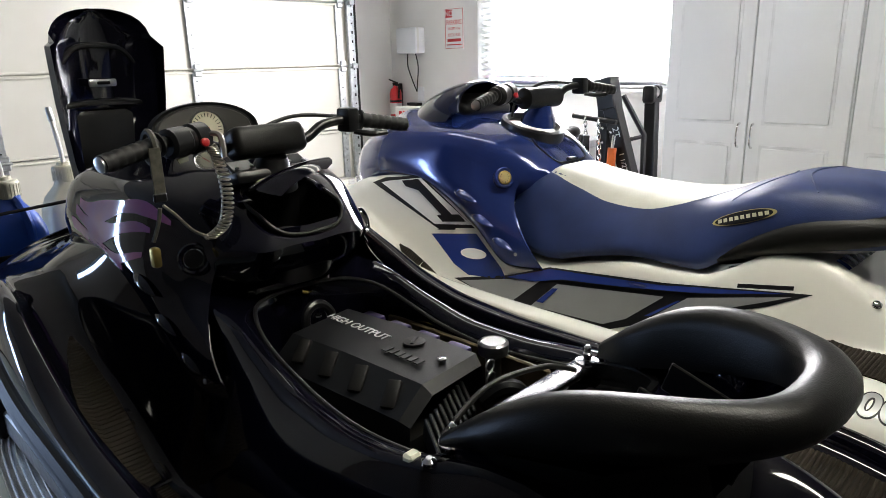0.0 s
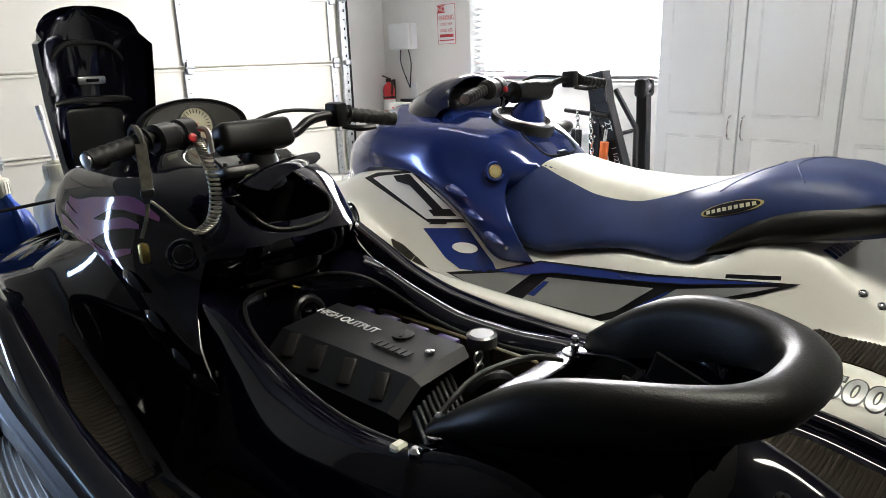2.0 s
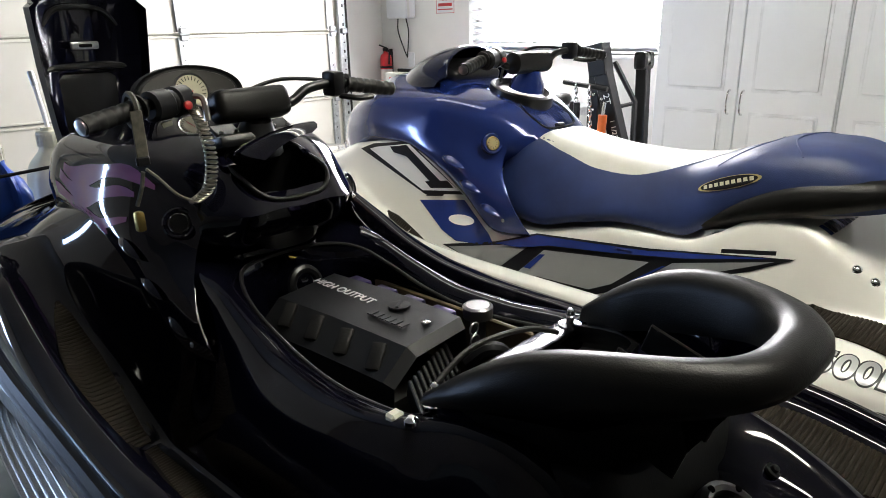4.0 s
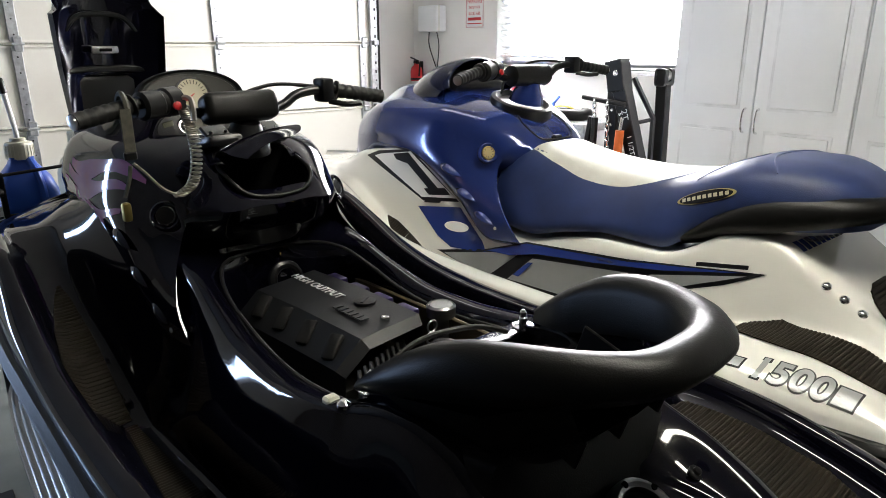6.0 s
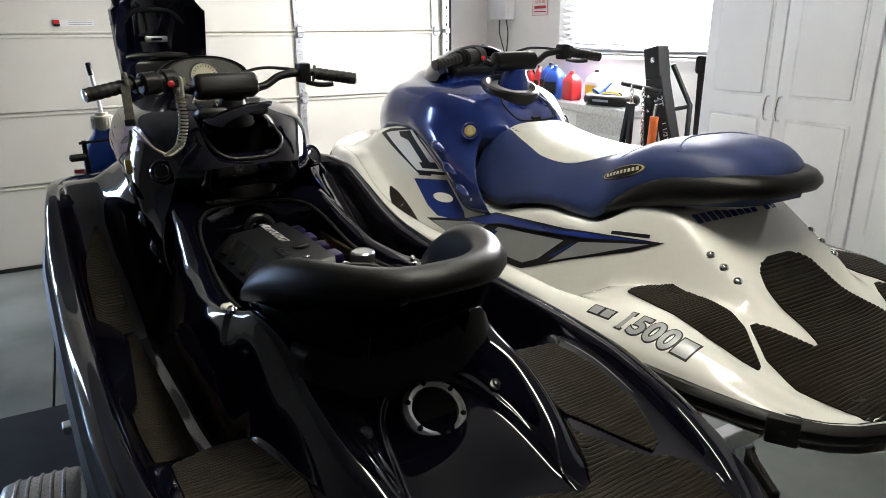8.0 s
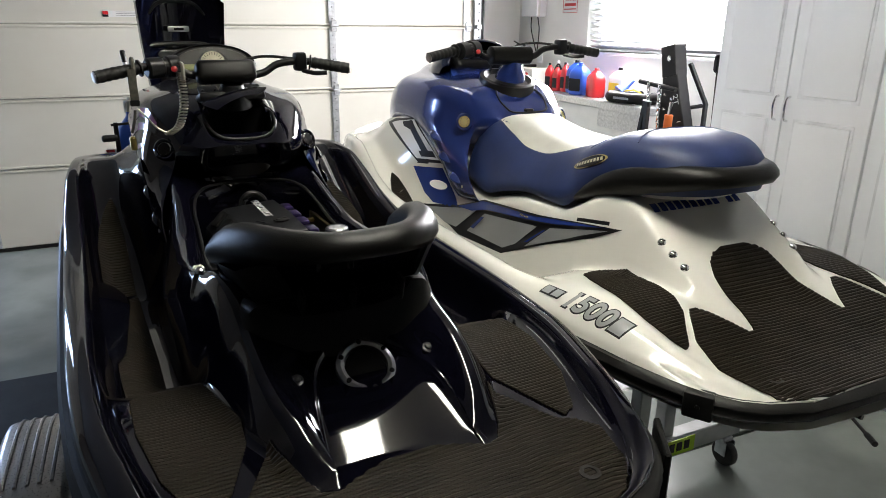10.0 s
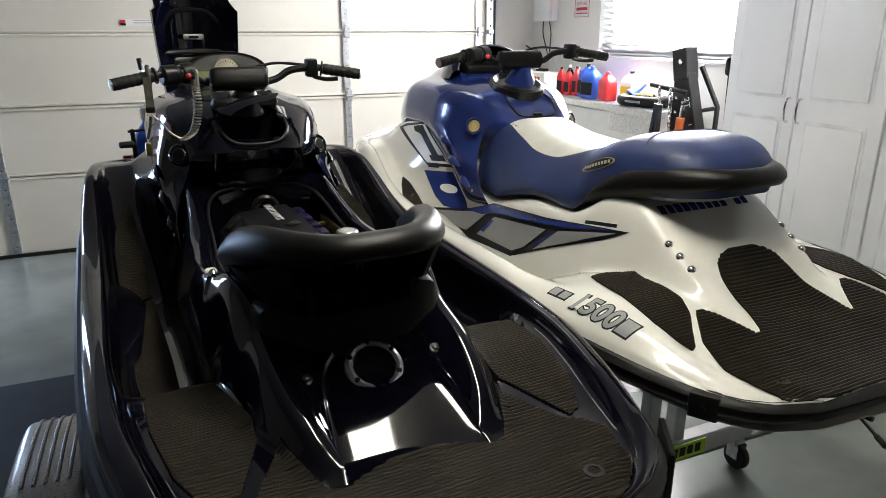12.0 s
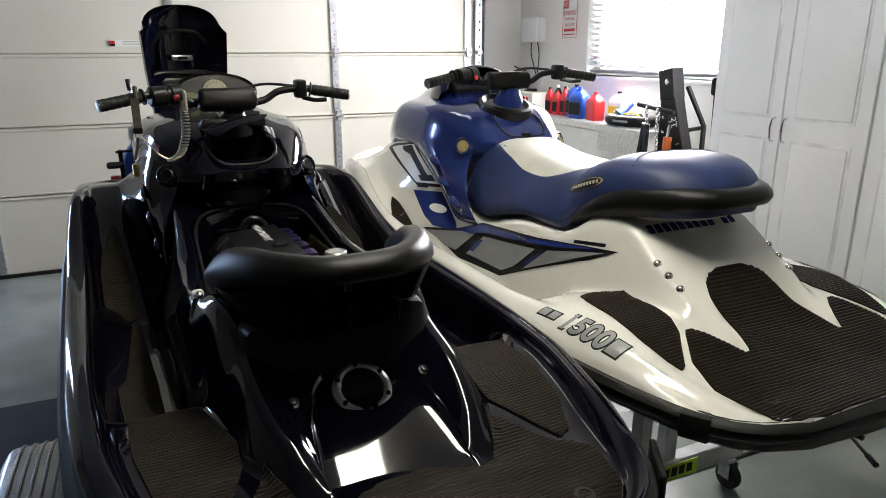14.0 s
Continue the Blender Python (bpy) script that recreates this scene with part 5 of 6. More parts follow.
    coil, n = [], len(base) - 1
    for k in range(n * 9):
        f = k / 9
        i = min(int(f), n - 1)
        p = base[i].lerp(base[i + 1], f - i)
        a = 2 * math.pi * k / 13
        coil.append(p + Vector((0.011 * math.cos(a), 0.011 * math.sin(a), 0.002 * math.sin(a))))
    part("lanyard_coil", tube(coil, 0.0022, 5), WIRE, ski, "silver coiled lanyard")
    part("lanyard_tail", tube(bend([(-0.205, 1.43, 1.262), (-0.235, 1.435, 1.28), (-0.262, 1.445, 1.315), (-0.28, 1.452, 1.335)], 6), 0.003, 6), WIRE, ski)
    part("clip", tube(bend([(-0.15, 1.485, 1.455), (-0.145, 1.46, 1.45), (-0.147, 1.45, 1.41)], 5), 0.006, 6), WIRE, ski)


black_ski = watercraft(False)
white_ski = watercraft(True)

# ---- supports under the craft ----
trailer = thing("boat_trailer", pose(0.884, -0.005, 0, 0, 0, 3.8), "galvanised boat trailer under the black watercraft", "trailer")
for sgn in (-1, 1):
    part("frame_rail", box(sgn * 0.34, 1.4, 0.36, 0.06, 3.1, 0.09, 0.006), GALV, trailer)
    part("bunk", box(sgn * 0.22, 1.35, 0.50, 0.07, 2.2, 0.05, 0.01, m=pose(0, 0, 0, 0, -sgn * 18, 0)), RUBBER, trailer, "carpeted bunk")
    for y in (0.4, 2.2):
        part("bunk_post", box(sgn * 0.24, y, 0.42, 0.05, 0.05, 0.14, 0.004), GALV, trailer)
    wheel = part("wheel", lathe([(0.10, -0.065), (0.21, -0.07), (0.245, -0.055), (0.25, 0.0), (0.245, 0.055), (0.21, 0.07), (0.10, 0.065)], facing((sgn * 0.62, 1.02, 0.25), (1, 0, 0)), 28), RUBBER, trailer)
    part("rim", lathe([(0.12, -0.073), (0.12, 0.073)], facing((sgn * 0.62, 1.02, 0.25), (1, 0, 0)), 20), GALV, wheel)
# silver fender on the open side and a ribbed side step ahead of it
FM = pose(0.884, -0.005, 0, 0, 0, 3.8).inverted()
arc = []
for k in range(29):
    a = math.pi * k / 28
    c, q = math.cos(a), math.sin(a)
    arc.append((1.0 - 0.30 * math.copysign(abs(c) ** 0.55, c), 0.20 + 0.36 * max(q, 0.0) ** 0.4))
rows = [[FM @ Vector((0.175 + x, y, z + d)) for x, d in ((-0.088, -0.07), (-0.09, -0.02), (-0.08, -0.004), (-0.068, 0.0), (0.068, 0.0), (0.08, -0.004), (0.09, -0.02), (0.088, -0.07))] for y, z in arc]
bm = skin(rows)
bmesh.ops.solidify(bm, geom=bm.faces[:], thickness=0.006)
fender = part("fender", bm, SILVERP, trailer, "silver moulded fender with a ribbed top", smooth=50)
for k in range(5):
    part("rib", tube([FM @ Vector((0.125 + 0.025 * k, y, z + 0.001)) for y, z in arc[12:23]], 0.0045, 6), SILVERP, fender)
line = bend([(0.315, 1.35, 0.30), (0.315, 2.0, 0.30), (0.318, 2.55, 0.30), (0.345, 2.83, 0.30), (0.42, 3.0, 0.30)], 8)
rows, ribs = [], [[] for _ in range(5)]
for k, p in enumerate(line):
    d = (line[min(k + 1, len(line) - 1)] - line[max(k - 1, 0)]).normalized()
    o = Vector((d.y, -d.x, 0))
    rows.append([FM @ (p + o * u + Vector((0, 0, h))) for u, h in ((-0.055, -0.03), (-0.055, 0.0), (0.055, 0.0), (0.055, -0.03))])
    for n in range(5):
        ribs[n].append(FM @ (p + o * (-0.04 + 0.02 * n) + Vector((0, 0, 0.002))))
bm = skin(rows)
bmesh.ops.solidify(bm, geom=bm.faces[:], thickness=0.004)
step = part("side_step", bm, SILVERP, trailer, "ribbed aluminium side step")
for n in range(5):
    part("rib", tube(ribs[n], 0.004, 6), SILVERP, step)
part("step_bracket", box(-0.43, 1.9, 0.30, 0.30, 0.05, 0.03, 0.004), GALV, trailer)
part("fender_stay", box(-0.50, 1.0, 0.30, 0.42, 0.05, 0.04, 0.004), GALV, trailer)
part("axle", box(0, 1.02, 0.25, 1.15, 0.06, 0.06, 0.004), GALV, trailer)
for y in (0.1, 2.6):
    part("cross_member", box(0, y, 0.36, 0.66, 0.07, 0.08, 0.005), GALV, trailer)
part("tongue", box(0, 3.2, 0.36, 0.08, 1.0, 0.09, 0.006), GALV, trailer)
part("jack_leg", box(0, 3.5, 0.17, 0.05, 0.05, 0.34, 0.004), GALV, trailer)
br = part("stern_bracket", box(0.40, 0.11, 0.775, 0.06, 0.10, 0.11, 0.006, m=pose(0, 0, 0, 0, 0, -35)), BLACKM, trailer, "black folded stern bracket")
part("bracket_lip", box(0.43, 0.08, 0.80, 0.012, 0.12, 0.13, 0.003, m=pose(0, 0, 0, 0, 0, -35)), BLACKM, trailer)
part("bracket_post", box(0.36, 0.14, 0.56, 0.04, 0.04, 0.40, 0.004), GALV, trailer)

cart = thing("watercraft_cart", pose(1.877, 0.10, 0, 0, 0, 1.8), "grey steel shop cart with casters under the white watercraft", "cart")
for y in (0.75, 2.0):
    part("cross_beam", box(0.04, y, 0.155, 1.06, 0.06, 0.075, 0.005), CARTG, cart)
    for x in (-0.42, 0.51):
        fork = part("caster", box(x, y, 0.108, 0.05, 0.07, 0.02, 0.004), GALV, cart, "swivel caster with a black wheel")
        for d in (-0.022, 0.022):
            part("fork_side", box(x + d, y - 0.02, 0.075, 0.004, 0.05, 0.06, 0.002), GALV, fork)
        part("caster_wheel", lathe([(0.02, -0.015), (0.046, -0.016), (0.05, -0.01), (0.05, 0.01), (0.046, 0.016), (0.02, 0.015)], facing((x, y - 0.025, 0.05), (1, 0, 0)), 20), RUBBER, fork)
for x in (-0.28, 0.10, 0.22):
    part("post", box(x, 0.76, 0.33, 0.05, 0.05, 0.28, 0.004), CARTG, cart)
    part("post", box(x, 2.0, 0.33, 0.05, 0.05, 0.28, 0.004), CARTG, cart)
for x in (-0.28, 0.22):
    part("side_rail", box(x, 1.38, 0.47, 0.05, 1.4, 0.05, 0.004), CARTG, cart)
    part("bunk", box(x, 1.35, 0.53, 0.11, 1.9, 0.07, 0.015, 2, m=pose(0, 0, 0, 0, -12 if x > 0 else 12, 0)), RUBBER, cart, "black padded bunk")
sign = part("name_plate", box(0.17, 0.716, 0.155, 0.32, 0.004, 0.062, 0.001), LIME, cart, "lime yellow plate with dark lettering blocks")
for k in range(8):
    part("plate_block", box(0.045 + 0.035 * k, 0.7125, 0.158, 0.024, 0.002, 0.034, 0), DECK, sign)
for a, b in (((0.26, 0.262, 0.60), (0.267, 0.16, 0.60)), ((0.31, 0.27, 0.60), (0.18, 0.065, 0.605))):
    a, b = Vector(a), Vector(b)
    cord = part("tie_down", tube([a + Vector((-0.1, 0.1, 0.02)), a, b], 0.0045, 8), RUBBER, cart, "black rubber tie-down cord")
    part("cord_end", tube([b + (a - b).normalized() * 0.03, b + (b - a).normalized() * 0.012], 0.0075, 10), RUBBER, cord)

# ---- along the window wall ----


def cabinet(y0, first):
    c = thing("garage_cabinet", pose(3.236, y0, 0), "tall white two-door garage cabinet with raised panels", "cabinet", "wall cabinets")
    part("body", box(0.245, -0.43, 1.18, 0.45, 0.858, 2.2, 0.003), CABW, c)
    part("plinth", box(0.26, -0.43, 0.04, 0.42, 0.84, 0.08, 0.002), CABW, c)
    for k in (0, 1):
        yc = -0.2165 - 0.427 * k
        d = part("door", box(0.01, yc, 1.18, 0.02, 0.421, 2.18, 0.003), CABW, c)
        for z0, z1 in ((0.22, 1.17), (1.26, 2.16)):
            # groove plate in a darker white: its shade is put into the colour
            bm = box(-0.0005, yc, (z0 + z1) / 2, 0.003, 0.30, z1 - z0, 0.001)
            part("panel_groove", bm, material("groove_shade_white", (0.77, 0.78, 0.81), 0.5) if "groove_shade_white" not in bpy.data.materials else bpy.data.materials["groove_shade_white"], d)
            part("raised_panel", box(-0.004, yc, (z0 + z1) / 2, 0.012, 0.272, z1 - z0 - 0.028, 0.0055, 2), CABW, d)
        hy = -0.427 + (0.032 if k == 0 else -0.032)
        part("handle", tube(bend([(0.0, hy, 1.265), (-0.02, hy, 1.255), (-0.028, hy, 1.21), (-0.02, hy, 1.165), (0.0, hy, 1.155)], 5), [0.006] * 4 + [0.0045] * 13 + [0.006] * 4, 8), CHROME, d, "curved chrome pull handle")
    return c


unit = cabinet(1.98, True)
for k in (1, 2, 3):
    copy_thing(unit, pose(3.236, 1.98 - 0.862 * k, 0))

chest = thing("storage_chest", pose(3.36, 3.64, 0), "white storage chest with a diamond plate lid", "chest")
part("body", box(0.18, 0, 0.52, 0.34, 1.98, 1.04, 0.01, 2), BENCHW, chest)
lid = part("lid", box(0.175, 0, 1.065, 0.355, 2.02, 0.05, 0.006), DPLATE, chest, "diamond plate aluminium lid")
bm = bmesh.new()
for i in range(60):
    for j in range(12):
        x, y = 0.01 + 0.03 * j, -0.98 + 0.033 * i
        box(x, y, 1.0905, 0.018, 0.005, 0.0022, 0, m=pose(0, 0, 0, 0, 0, 45 if (i + j) % 2 else -45), bm=bm)
tagged(part("tread_studs", bm, DPLATE, lid), kind="stuff")
bm = bmesh.new()
for i in range(14):
    for j in range(4):
        box(-0.004, -0.98 + 0.033 * i, 0.935 + 0.032 * j, 0.0022, 0.018, 0.005, 0, m=pose(0, 0, 0, 45 if (i + j) % 2 else -45, 0, 0), bm=bm)
part("corner_plate", box(0.002, -0.77, 0.985, 0.008, 0.48, 0.13, 0.002), DPLATE, chest, "diamond plate corner guard")
tagged(part("corner_studs", bm, DPLATE, chest), kind="stuff")
part("latch", tube([(-0.005, 0.10, 0.93), (-0.05, 0.085, 0.955)], 0.008, 8), BLACKS, chest)


def bottle(name, x, y, w, d, h, mat, capmat, label, cap_r=0.016, tilt=0.0, band=None):
    b = thing(name, pose(x, y, 1.092, 0, 0, tilt), label, "bottle", "bottles on the chest")
    rows = []
    for f, z in ((0.92, 0.0), (1.0, 0.012), (1.0, h * 0.62), (0.93, h * 0.74), (0.62, h * 0.86), (0.36, h * 0.93), (0.36, h * 0.96)):
        rows.append([Vector((0.5 * d * f * math.copysign(abs(math.cos(a)) ** 0.45, math.cos(a)), 0.5 * w * f * math.copysign(abs(math.sin(a)) ** 0.45, math.sin(a)), z)) for a in [2 * math.pi * k / 20 for k in range(20)]])
    bm = skin(rows, close=True)
    bm.faces.new([bm.verts.new(p) for p in rows[0]])
    bm.faces.new([bm.verts.new(p) for p in rows[-1]])
    part("body", bm, mat, b, smooth=60)
    part("cap", lathe([(cap_r, h * 0.955), (cap_r, h * 1.03), (cap_r * 0.85, h * 1.04)], None, 14), capmat, b)
    if band:
        part("label", box(-0.5 * d - 0.001, 0, h * 0.33, 0.002, w * 0.72, h * 0.4, 0), band, b)
    return b


bottle("oil_jug", 3.52, 3.62, 0.15, 0.11, 0.23, BLUEJ, BLACKS, "blue plastic oil jug with a dark label", band=DECK)
bottle("oil_jug", 3.47, 3.50, 0.15, 0.11, 0.22, BLUEJ, BLUEJ, "blue plastic oil jug with a dark label", tilt=12, band=DECK)
bottle("oil_jug", 3.48, 3.32, 0.14, 0.10, 0.19, RED, RED, "red plastic oil jug", tilt=-8)
bottle("oil_jug", 3.57, 3.17, 0.15, 0.10, 0.20, DECW, BLACKS, "white plastic jug with a yellow label", band=YELLOW)
for k, (x, y) in enumerate(((3.50, 3.74), (3.56, 3.81), (3.48, 3.82), (3.54, 3.90), (3.47, 3.91))):
    bottle("lubricant_bottle", x, y, 0.065, 0.05, 0.21 - 0.012 * (k % 3), DARKHOLE if k % 2 else RED, DECW if k % 2 else BLACKS, "small dark lubricant bottle with a red label" if k % 2 else "small red lubricant bottle", 0.011, 5 * k, DECW if k % 2 else DECK)
fun = thing("funnel", pose(3.50, 3.07, 1.092), "blue plastic funnel lying on the chest", "funnel")
part("cone", lathe([(0.055, 0), (0.056, 0.004), (0.014, 0.065), (0.008, 0.12)], pose(0, 0, 0.05, 50, 0, 70), 20), BLUEJ, fun)
collar = thing("flotation_collar", pose(3.47, 2.90, 1.092, 0, 0, 12), "black padded flotation collar on the chest lid", "flotation gear")
ring = [(0.085 * math.copysign(abs(math.cos(a)) ** 0.8, math.cos(a)), 0.16 * math.copysign(abs(math.sin(a)) ** 0.8, math.sin(a)), 0.036) for a in [2 * math.pi * k / 28 for k in range(26)]]
part("padding", tube(bend(ring, 2), 0.036, 12), BLACKM, collar)
part("strap", tube(bend([(-0.02, -0.08, 0.07), (0.0, 0.0, 0.082), (0.02, 0.08, 0.07)], 5), 0.006, 6), YELLOW, collar, "yellow cord")
part("mark", box(-0.118, 0.0, 0.036, 0.006, 0.12, 0.014, 0), DECG, collar, "pale lettering block")

carton = thing("carton", pose(3.53, 4.28, 1.092, 0, 0, 6), "white carton with red lettering blocks", "carton")
part("box", box(0, 0, 0.075, 0.22, 0.30, 0.15, 0.003), CARD, carton)
for k in range(5):
    part("letter_block", box(-0.1115, 0.09 - 0.042 * k, 0.1, 0.003, 0.03, 0.035, 0, m=pose(0, 0, 0, 8, 0, 0)), RED, carton)
plug = thing("power_strip", pose(3.56, 4.36, 1.243), "small black power adapter on the carton", "adapter")
part("adapter", box(0, 0, 0.012, 0.05, 0.14, 0.024, 0.005), BLACKS, plug)

ebox = thing("control_box", pose(3.72, 4.52, 1.745), "white wall-mounted control box with two cables", "control box")
part("case", box(-0.05, 0, 0, 0.1, 0.25, 0.2, 0.012, 2), CABW, ebox)
part("seam", box(-0.075, 0, 0, 0.003, 0.252, 0.202, 0.012, 2), BENCHW, ebox)
for d in (-0.05, 0.05):
    part("cable", tube(bend([(-0.04, d, -0.1), (-0.03, d * 1.3, -0.2), (-0.02, d * 0.6 - 0.01, -0.32), (-0.03, -0.04, -0.40)], 6), 0.005, 6), RUBBER, ebox)
part("wall_outlet", box(-0.004, -0.06, -0.42, 0.012, 0.075, 0.115, 0.004), CABW, ebox)

notice = thing("parking_sign", pose(3.716, 4.045, 1.815), "white metal sign with red lettering", "sign")
part("plate", box(0, 0, 0, 0.004, 0.205, 0.295, 0.0015), DECW, notice)
SR = pose(-0.0035, 0, 0, 90, 0, -90)
for a, b, sy, sz in ((0, 0.142, 0.195, 0.003), (0, -0.142, 0.195, 0.003), (0.097, 0, 0.003, 0.284), (-0.097, 0, 0.003, 0.284)):
    part("border", box(-0.003, a, b, 0.002, sy, sz, 0), RED, notice)
part("no_block", box(-0.003, 0.055, 0.11, 0.002, 0.075, 0.055, 0), RED, notice)
lettering("NO", 0.055, pose(-0.0045, 0.055, 0.11, 90, 0, -90), DECW, notice, depth=0.0004)
lettering("PARKING", 0.05, pose(-0.0035, 0, 0.045, 90, 0, -90), RED, notice, depth=0.0004, squeeze=0.8)
lettering("EXCEPT FOR", 0.027, pose(-0.0035, 0, 0.0, 90, 0, -90), RED, notice, depth=0.0004, squeeze=0.85)
lettering("KICK ASS", 0.033, pose(-0.0035, 0, -0.045, 90, 0, -90), RED, notice, depth=0.0004)
part("word_block", box(-0.003, 0, -0.083, 0.002, 0.15, 0.022, 0), RED, notice)
part("small_print", box(-0.003, 0, -0.116, 0.002, 0.16, 0.008, 0), RED, notice)

ext = thing("fire_extinguisher", pose(3.64, 4.70, 1.11), "red fire extinguisher hung on the wall", "fire extinguisher")
part("cylinder", lathe([(0.03, 0), (0.05, 0.01), (0.05, 0.22), (0.042, 0.25), (0.02, 0.27), (0.016, 0.285)], None, 22), RED, ext)
part("label", lathe([(0.0508, 0.05), (0.0508, 0.14)], None, 22), CARD, ext, "pale instruction label")
part("band", lathe([(0.0515, 0.15), (0.0515, 0.165)], None, 22), BLACKS, ext)
part("valve", box(0, 0, 0.295, 0.03, 0.05, 0.03, 0.005), BLACKS, ext)
part("lever", box(-0.01, 0.02, 0.32, 0.015, 0.10, 0.01, 0.003, m=pose(0, 0, 0, 14, 0, 0)), BLACKS, ext)
part("hose", tube(bend([(0, -0.02, 0.3), (-0.01, -0.06, 0.27), (-0.02, -0.062, 0.18)], 5), 0.007, 8), RUBBER, ext)
part("hanger", box(0.055, 0, 0.2, 0.02, 0.03, 0.2, 0.003), BLACKS, ext)

# folded engine hoist
hoist = thing("engine_hoist", pose(3.27, 2.22, 0), "black folded engine hoist with chain and orange ram", "engine hoist")
HB = BLACKS
part("base_leg", box(0.0, 0.12, 0.05, 0.10, 0.62, 0.08, 0.006), HB, hoist)
part("base_leg", box(0.12, 0.05, 0.05, 0.30, 0.10, 0.08, 0.006), HB, hoist)
part("mast", box(0.03, 0.15, 0.68, 0.07, 0.07, 1.26, 0.004), HB, hoist)
part("boom", box(0.02, -0.01, 0.98, 0.07, 0.085, 0.98, 0.004, m=pose(0, 0, 0, -19, 0, 0)), HB, hoist, "black boom with white load marks")
part("boom_head", box(0.02, 0.135, 1.385, 0.085, 0.11, 0.17, 0.004, m=pose(0, 0, 0, -12, 0, 0)), HB, hoist)
# plate on the closed head, its colour the shade of an open tube
part("opening_shade", box(0.02, 0.147, 1.448, 0.055, 0.06, 0.004, 0, m=pose(0, 0, 0, -19, 0, 0)), DARKHOLE, hoist)
part("pivot_bolt", lathe([(0.016, 0), (0.016, 0.008), (0.008, 0.012)], facing((-0.0225, 0.12, 1.40), (-1, 0, 0)), 14), CHROME, hoist)
for y, z in ((0.135, 1.2), (0.105, 1.2), (0.135, 1.12), (0.105, 1.12), (0.05, 1.18)):
    part("bolt", lathe([(0.009, 0), (0.009, 0.006), (0.004, 0.009)], facing((-0.016, y + 0.03, z), (-1, 0, 0)), 10), CHROME, hoist)
for y0, y1, x in ((0.24, 0.42, -0.06), (0.20, 0.22, -0.08)):
    part("brace", tube([(x, y0, 1.16), (x, (y0 + y1) / 2, 0.62), (x, y1, 0.08)], 0.02, 6), HB, hoist)
part("cross_handle", tube([(-0.06, 0.31, 1.265), (-0.03, 0.04, 1.235)], 0.014, 10), RUBBER, hoist)
part("ram", tube([(-0.06, 0.04, 1.10), (-0.06, 0.06, 0.72)], 0.024, 14), ORANGE, hoist, "orange hydraulic ram")
part("ram_rod", tube([(-0.06, 0.03, 1.17), (-0.06, 0.04, 1.10)], 0.011, 10), CHROME, hoist)
for y0, top, n in ((0.215, 1.25, 9), (0.125, 1.24, 15)):
    for k in range(n):
        m = pose(-0.075, y0 - 0.002 * k, top - 0.027 * k, 0, 0, 90 if k % 2 else 20)
        loop = [m @ Vector((0.011 * math.cos(a), 0.0, 0.019 * math.sin(a))) for a in [2 * math.pi * j / 10 for j in range(11)]]
        part("chain_link", tube(loop, 0.0036, 5), CHROME, hoist)
lettering("2T", 0.055, pose(-0.0165, 0.05, 1.18, 90, 0, -90) @ pose(0, 0, 0, 0, 0, -72), DECW, hoist, depth=0.0005)
lettering("1 1/2T", 0.042, pose(-0.0165, -0.005, 1.02, 90, 0, -90) @ pose(0, 0, 0, 0, 0, -72), DECW, hoist, depth=0.0005)
part("front_leg", box(0.285, 0.0, 0.72, 0.05, 0.07, 1.26, 0.004, m=pose(0, 0, 0, -2, 0, 0)), HB, hoist)
part("leg_roller", lathe([(0.012, -0.02), (0.034, -0.02), (0.036, 0.0), (0.034, 0.02), (0.012, 0.02)], facing((0.285, 0.02, 1.38), (1, 0, 0)), 18), STEEL, hoist)
for d in (-0.03, 0.03):
    part("roller_cheek", box(0.285 + d, 0.02, 1.37, 0.008, 0.07, 0.1, 0.02, 2), HB, hoist)
part("side_strut", tube([(0.10, 0.09, 1.37), (0.12, -0.04, 1.16), (0.10, -0.06, 0.60)], 0.016, 6), HB, hoist)
part("strut_tie", tube([(0.11, -0.03, 1.15), (0.03, 0.03, 1.13)], 0.012, 6), HB, hoist)

# ---- by the bow of the black craft ----
stand = thing("jug_stand", pose(0.60, 3.08, 0), "black steel stand that holds two fluid jugs", "stand")
part("shelf", box(0, 0, 0.80, 0.62, 0.50, 0.03, 0.004), BLACKS, stand)
for x in (-0.28, 0.28):
    for y in (-0.22, 0.22):
        part("leg", box(x, y, 0.392, 0.04, 0.04, 0.785, 0.004), BLACKS, stand)
part("front_bar", box(0, -0.25, 0.945, 0.62, 0.012, 0.05, 0.003), BLACKS, stand)
part("upright", box(-0.205, -0.262, 0.97, 0.02, 0.02, 0.31, 0.003), BLACKS, stand)
part("rod", tube([(-0.225, -0.27, 1.115), (0.10, -0.26, 1.135), (0.33, -0.25, 1.15)], 0.006, 8), RUBBER, stand)
part("knob", lathe([(0.014, 0), (0.016, 0.01), (0.016, 0.06), (0.01, 0.066)], facing((-0.205, -0.27, 1.055), (-1, -0.2, 0)), 12), RUBBER, stand)
part("tag", box(-0.237, -0.262, 0.985, 0.05, 0.004, 0.036, 0.001), DECW, stand, "white tag with a red stripe")
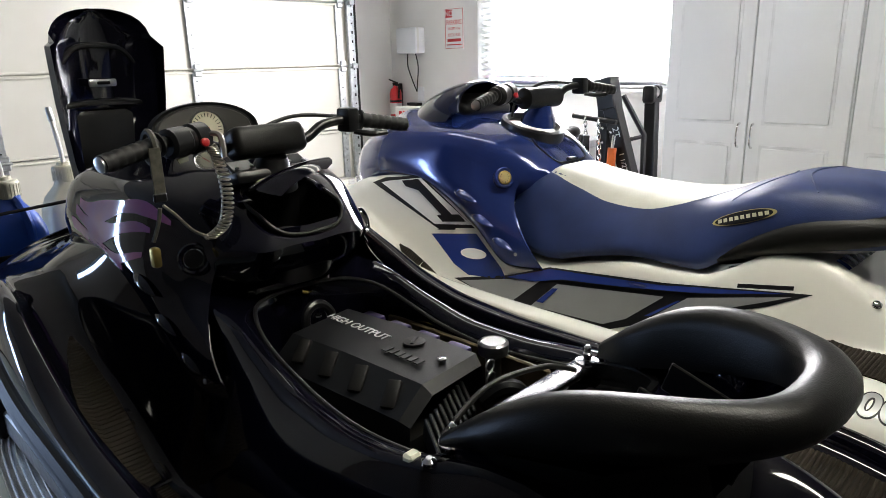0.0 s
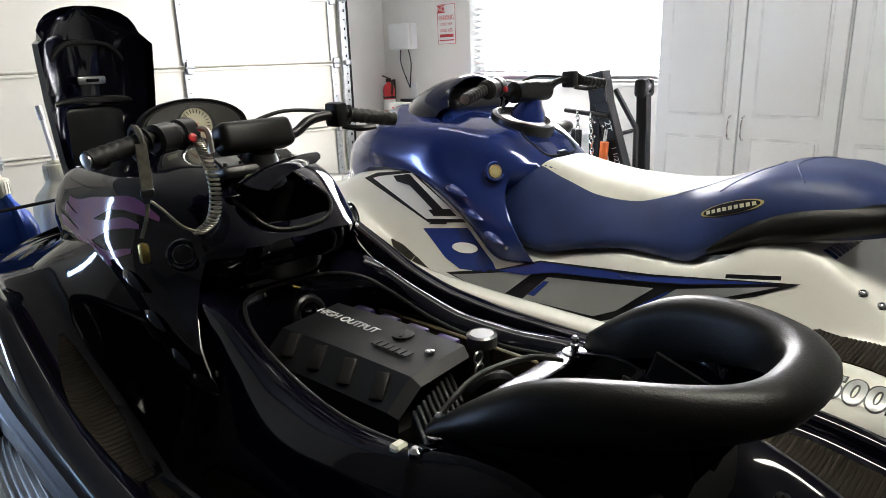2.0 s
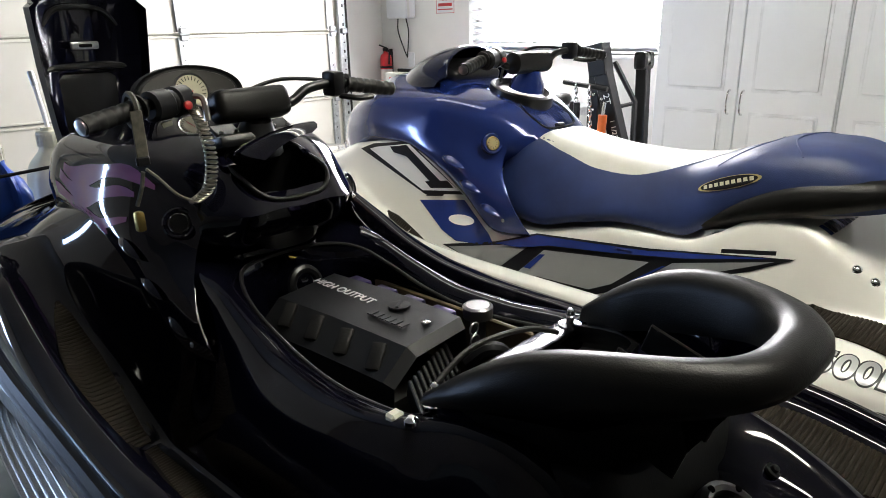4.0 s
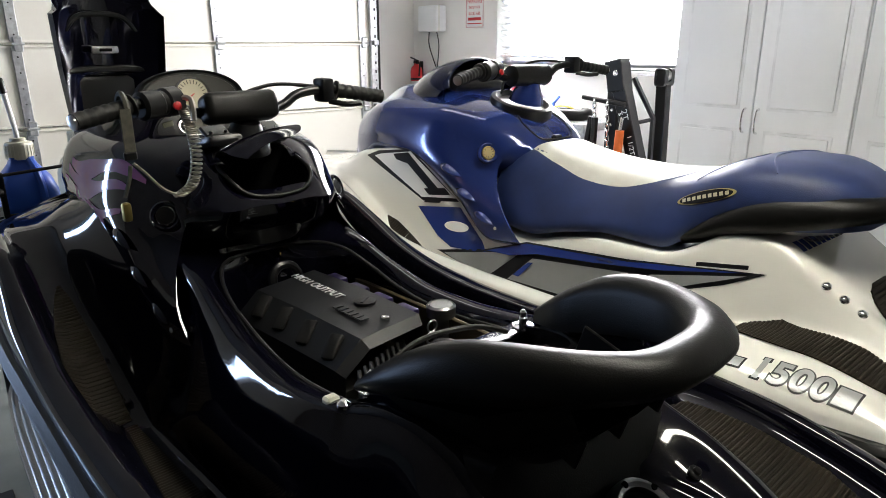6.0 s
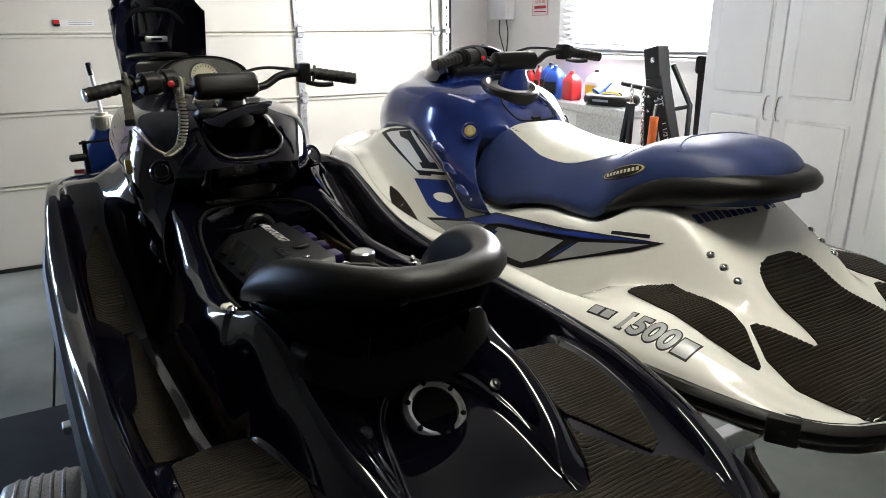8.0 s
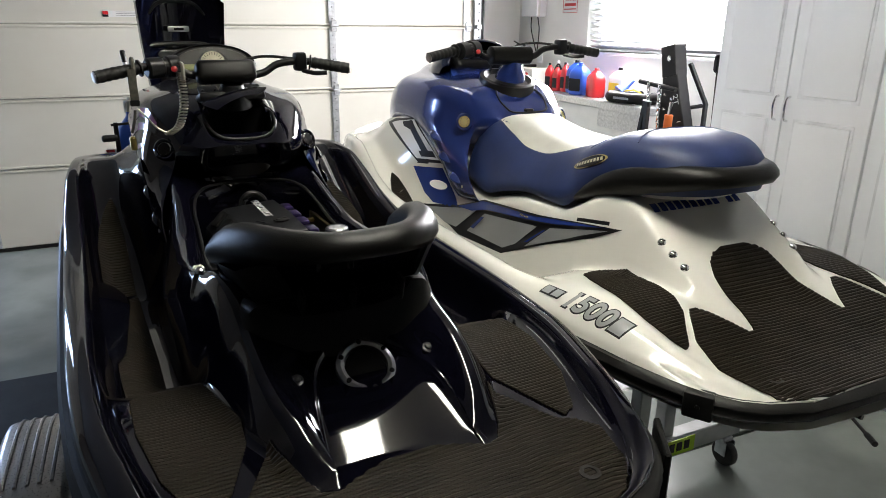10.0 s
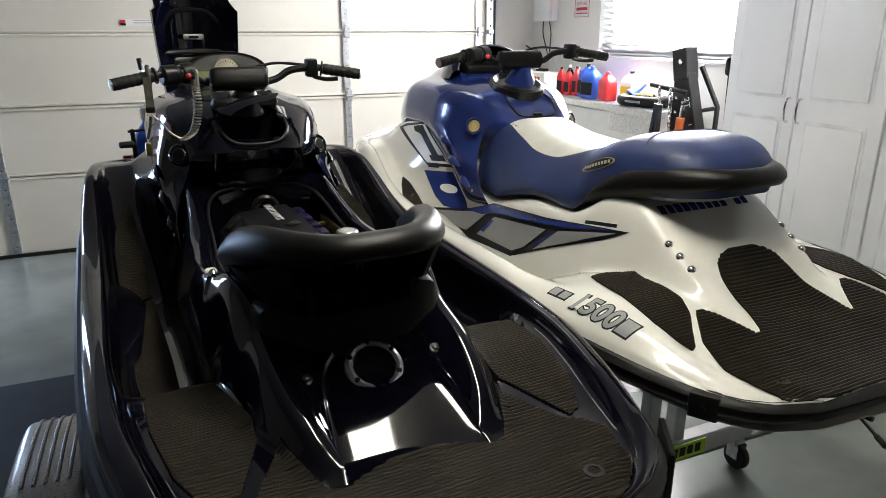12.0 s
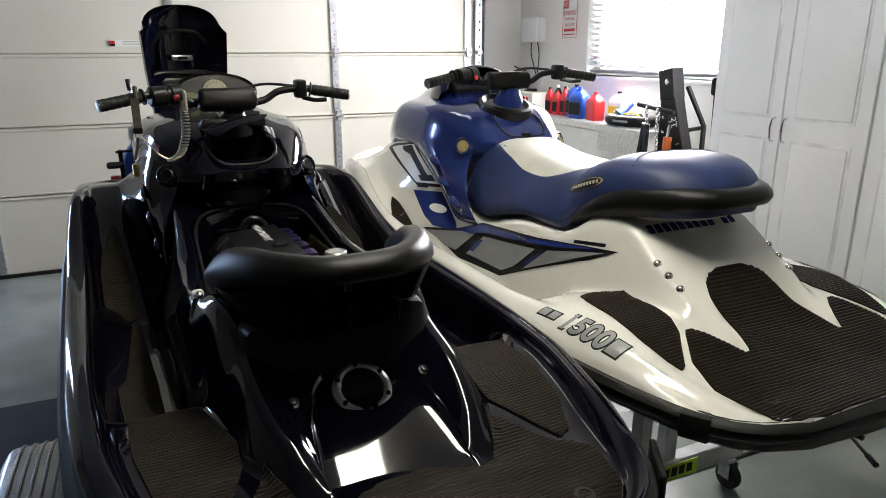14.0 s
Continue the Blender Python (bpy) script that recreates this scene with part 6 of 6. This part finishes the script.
part("tag_stripe", box(-0.242, -0.2655, 0.994, 0.036, 0.003, 0.012, 0), RED, stand)


def jug(x, y, mat, label, spout):
    j = thing("fluid_jug", pose(x, y, 0.816), label, "jug", "jugs on the stand")
    rows = []
    for f, z in ((0.94, 0.0), (1.0, 0.02), (1.0, 0.18), (0.97, 0.22), (0.80, 0.27), (0.46, 0.315), (0.40, 0.33), (0.40, 0.345)):
        rows.append([Vector((0.105 * f * math.copysign(abs(math.cos(a)) ** 0.5, math.cos(a)), 0.105 * f * math.copysign(abs(math.sin(a)) ** 0.5, math.sin(a)), z)) for a in [2 * math.pi * k / 28 for k in range(28)]])
    bm = skin(rows, close=True)
    bm.faces.new([bm.verts.new(p) for p in rows[0]])
    part("body", bm, mat, j, smooth=60)
    part("grip", tube(bend([(0.02, -0.03, 0.335), (0.03, -0.085, 0.30), (0.04, -0.10, 0.24), (0.04, -0.106, 0.19)], 5), 0.014, 8), mat, j)
    capm = WHITEJ
    prof = [(0.046, 0.335), (0.047, 0.34), (0.047, 0.39), (0.043, 0.397), (0.028, 0.40), (0.026, 0.412)]
    cap = part("cap", lathe(prof, None, 24), capm, j, "ribbed beige screw cap")
    for k in range(24):
        a = 2 * math.pi * k / 24
        part("cap_rib", box(0.047 * math.cos(a), 0.047 * math.sin(a), 0.363, 0.004, 0.004, 0.048, 0, m=pose(0, 0, 0, 0, 0, math.degrees(a))), capm, cap)
    part("spout", tube(bend([(0, 0, 0.41), (-0.004, 0, 0.47), (-0.016, 0, 0.58)], 4), 0.009, 10), DECW, j, "clear pour spout")
    part("spout_tip", tube([(-0.015, 0, 0.575), (-0.02, 0, 0.625), (-0.0205, 0, 0.63)], [0.012, 0.012, 0.009], 10), BLACKS if spout else GALV, j)
    return j


jug(0.485, 2.95, BLUEJ, "blue fluid jug with a pour spout", True)
jug(0.74, 3.20, WHITEJ, "milky white fluid jug with a pour spout", False)

tagged(part("floor_mat", box(-0.45, 1.85, 0.006, 1.35, 1.5, 0.012, 0.003), VINYLF), "black rubber floor mat beside the trailer", "floor mat")
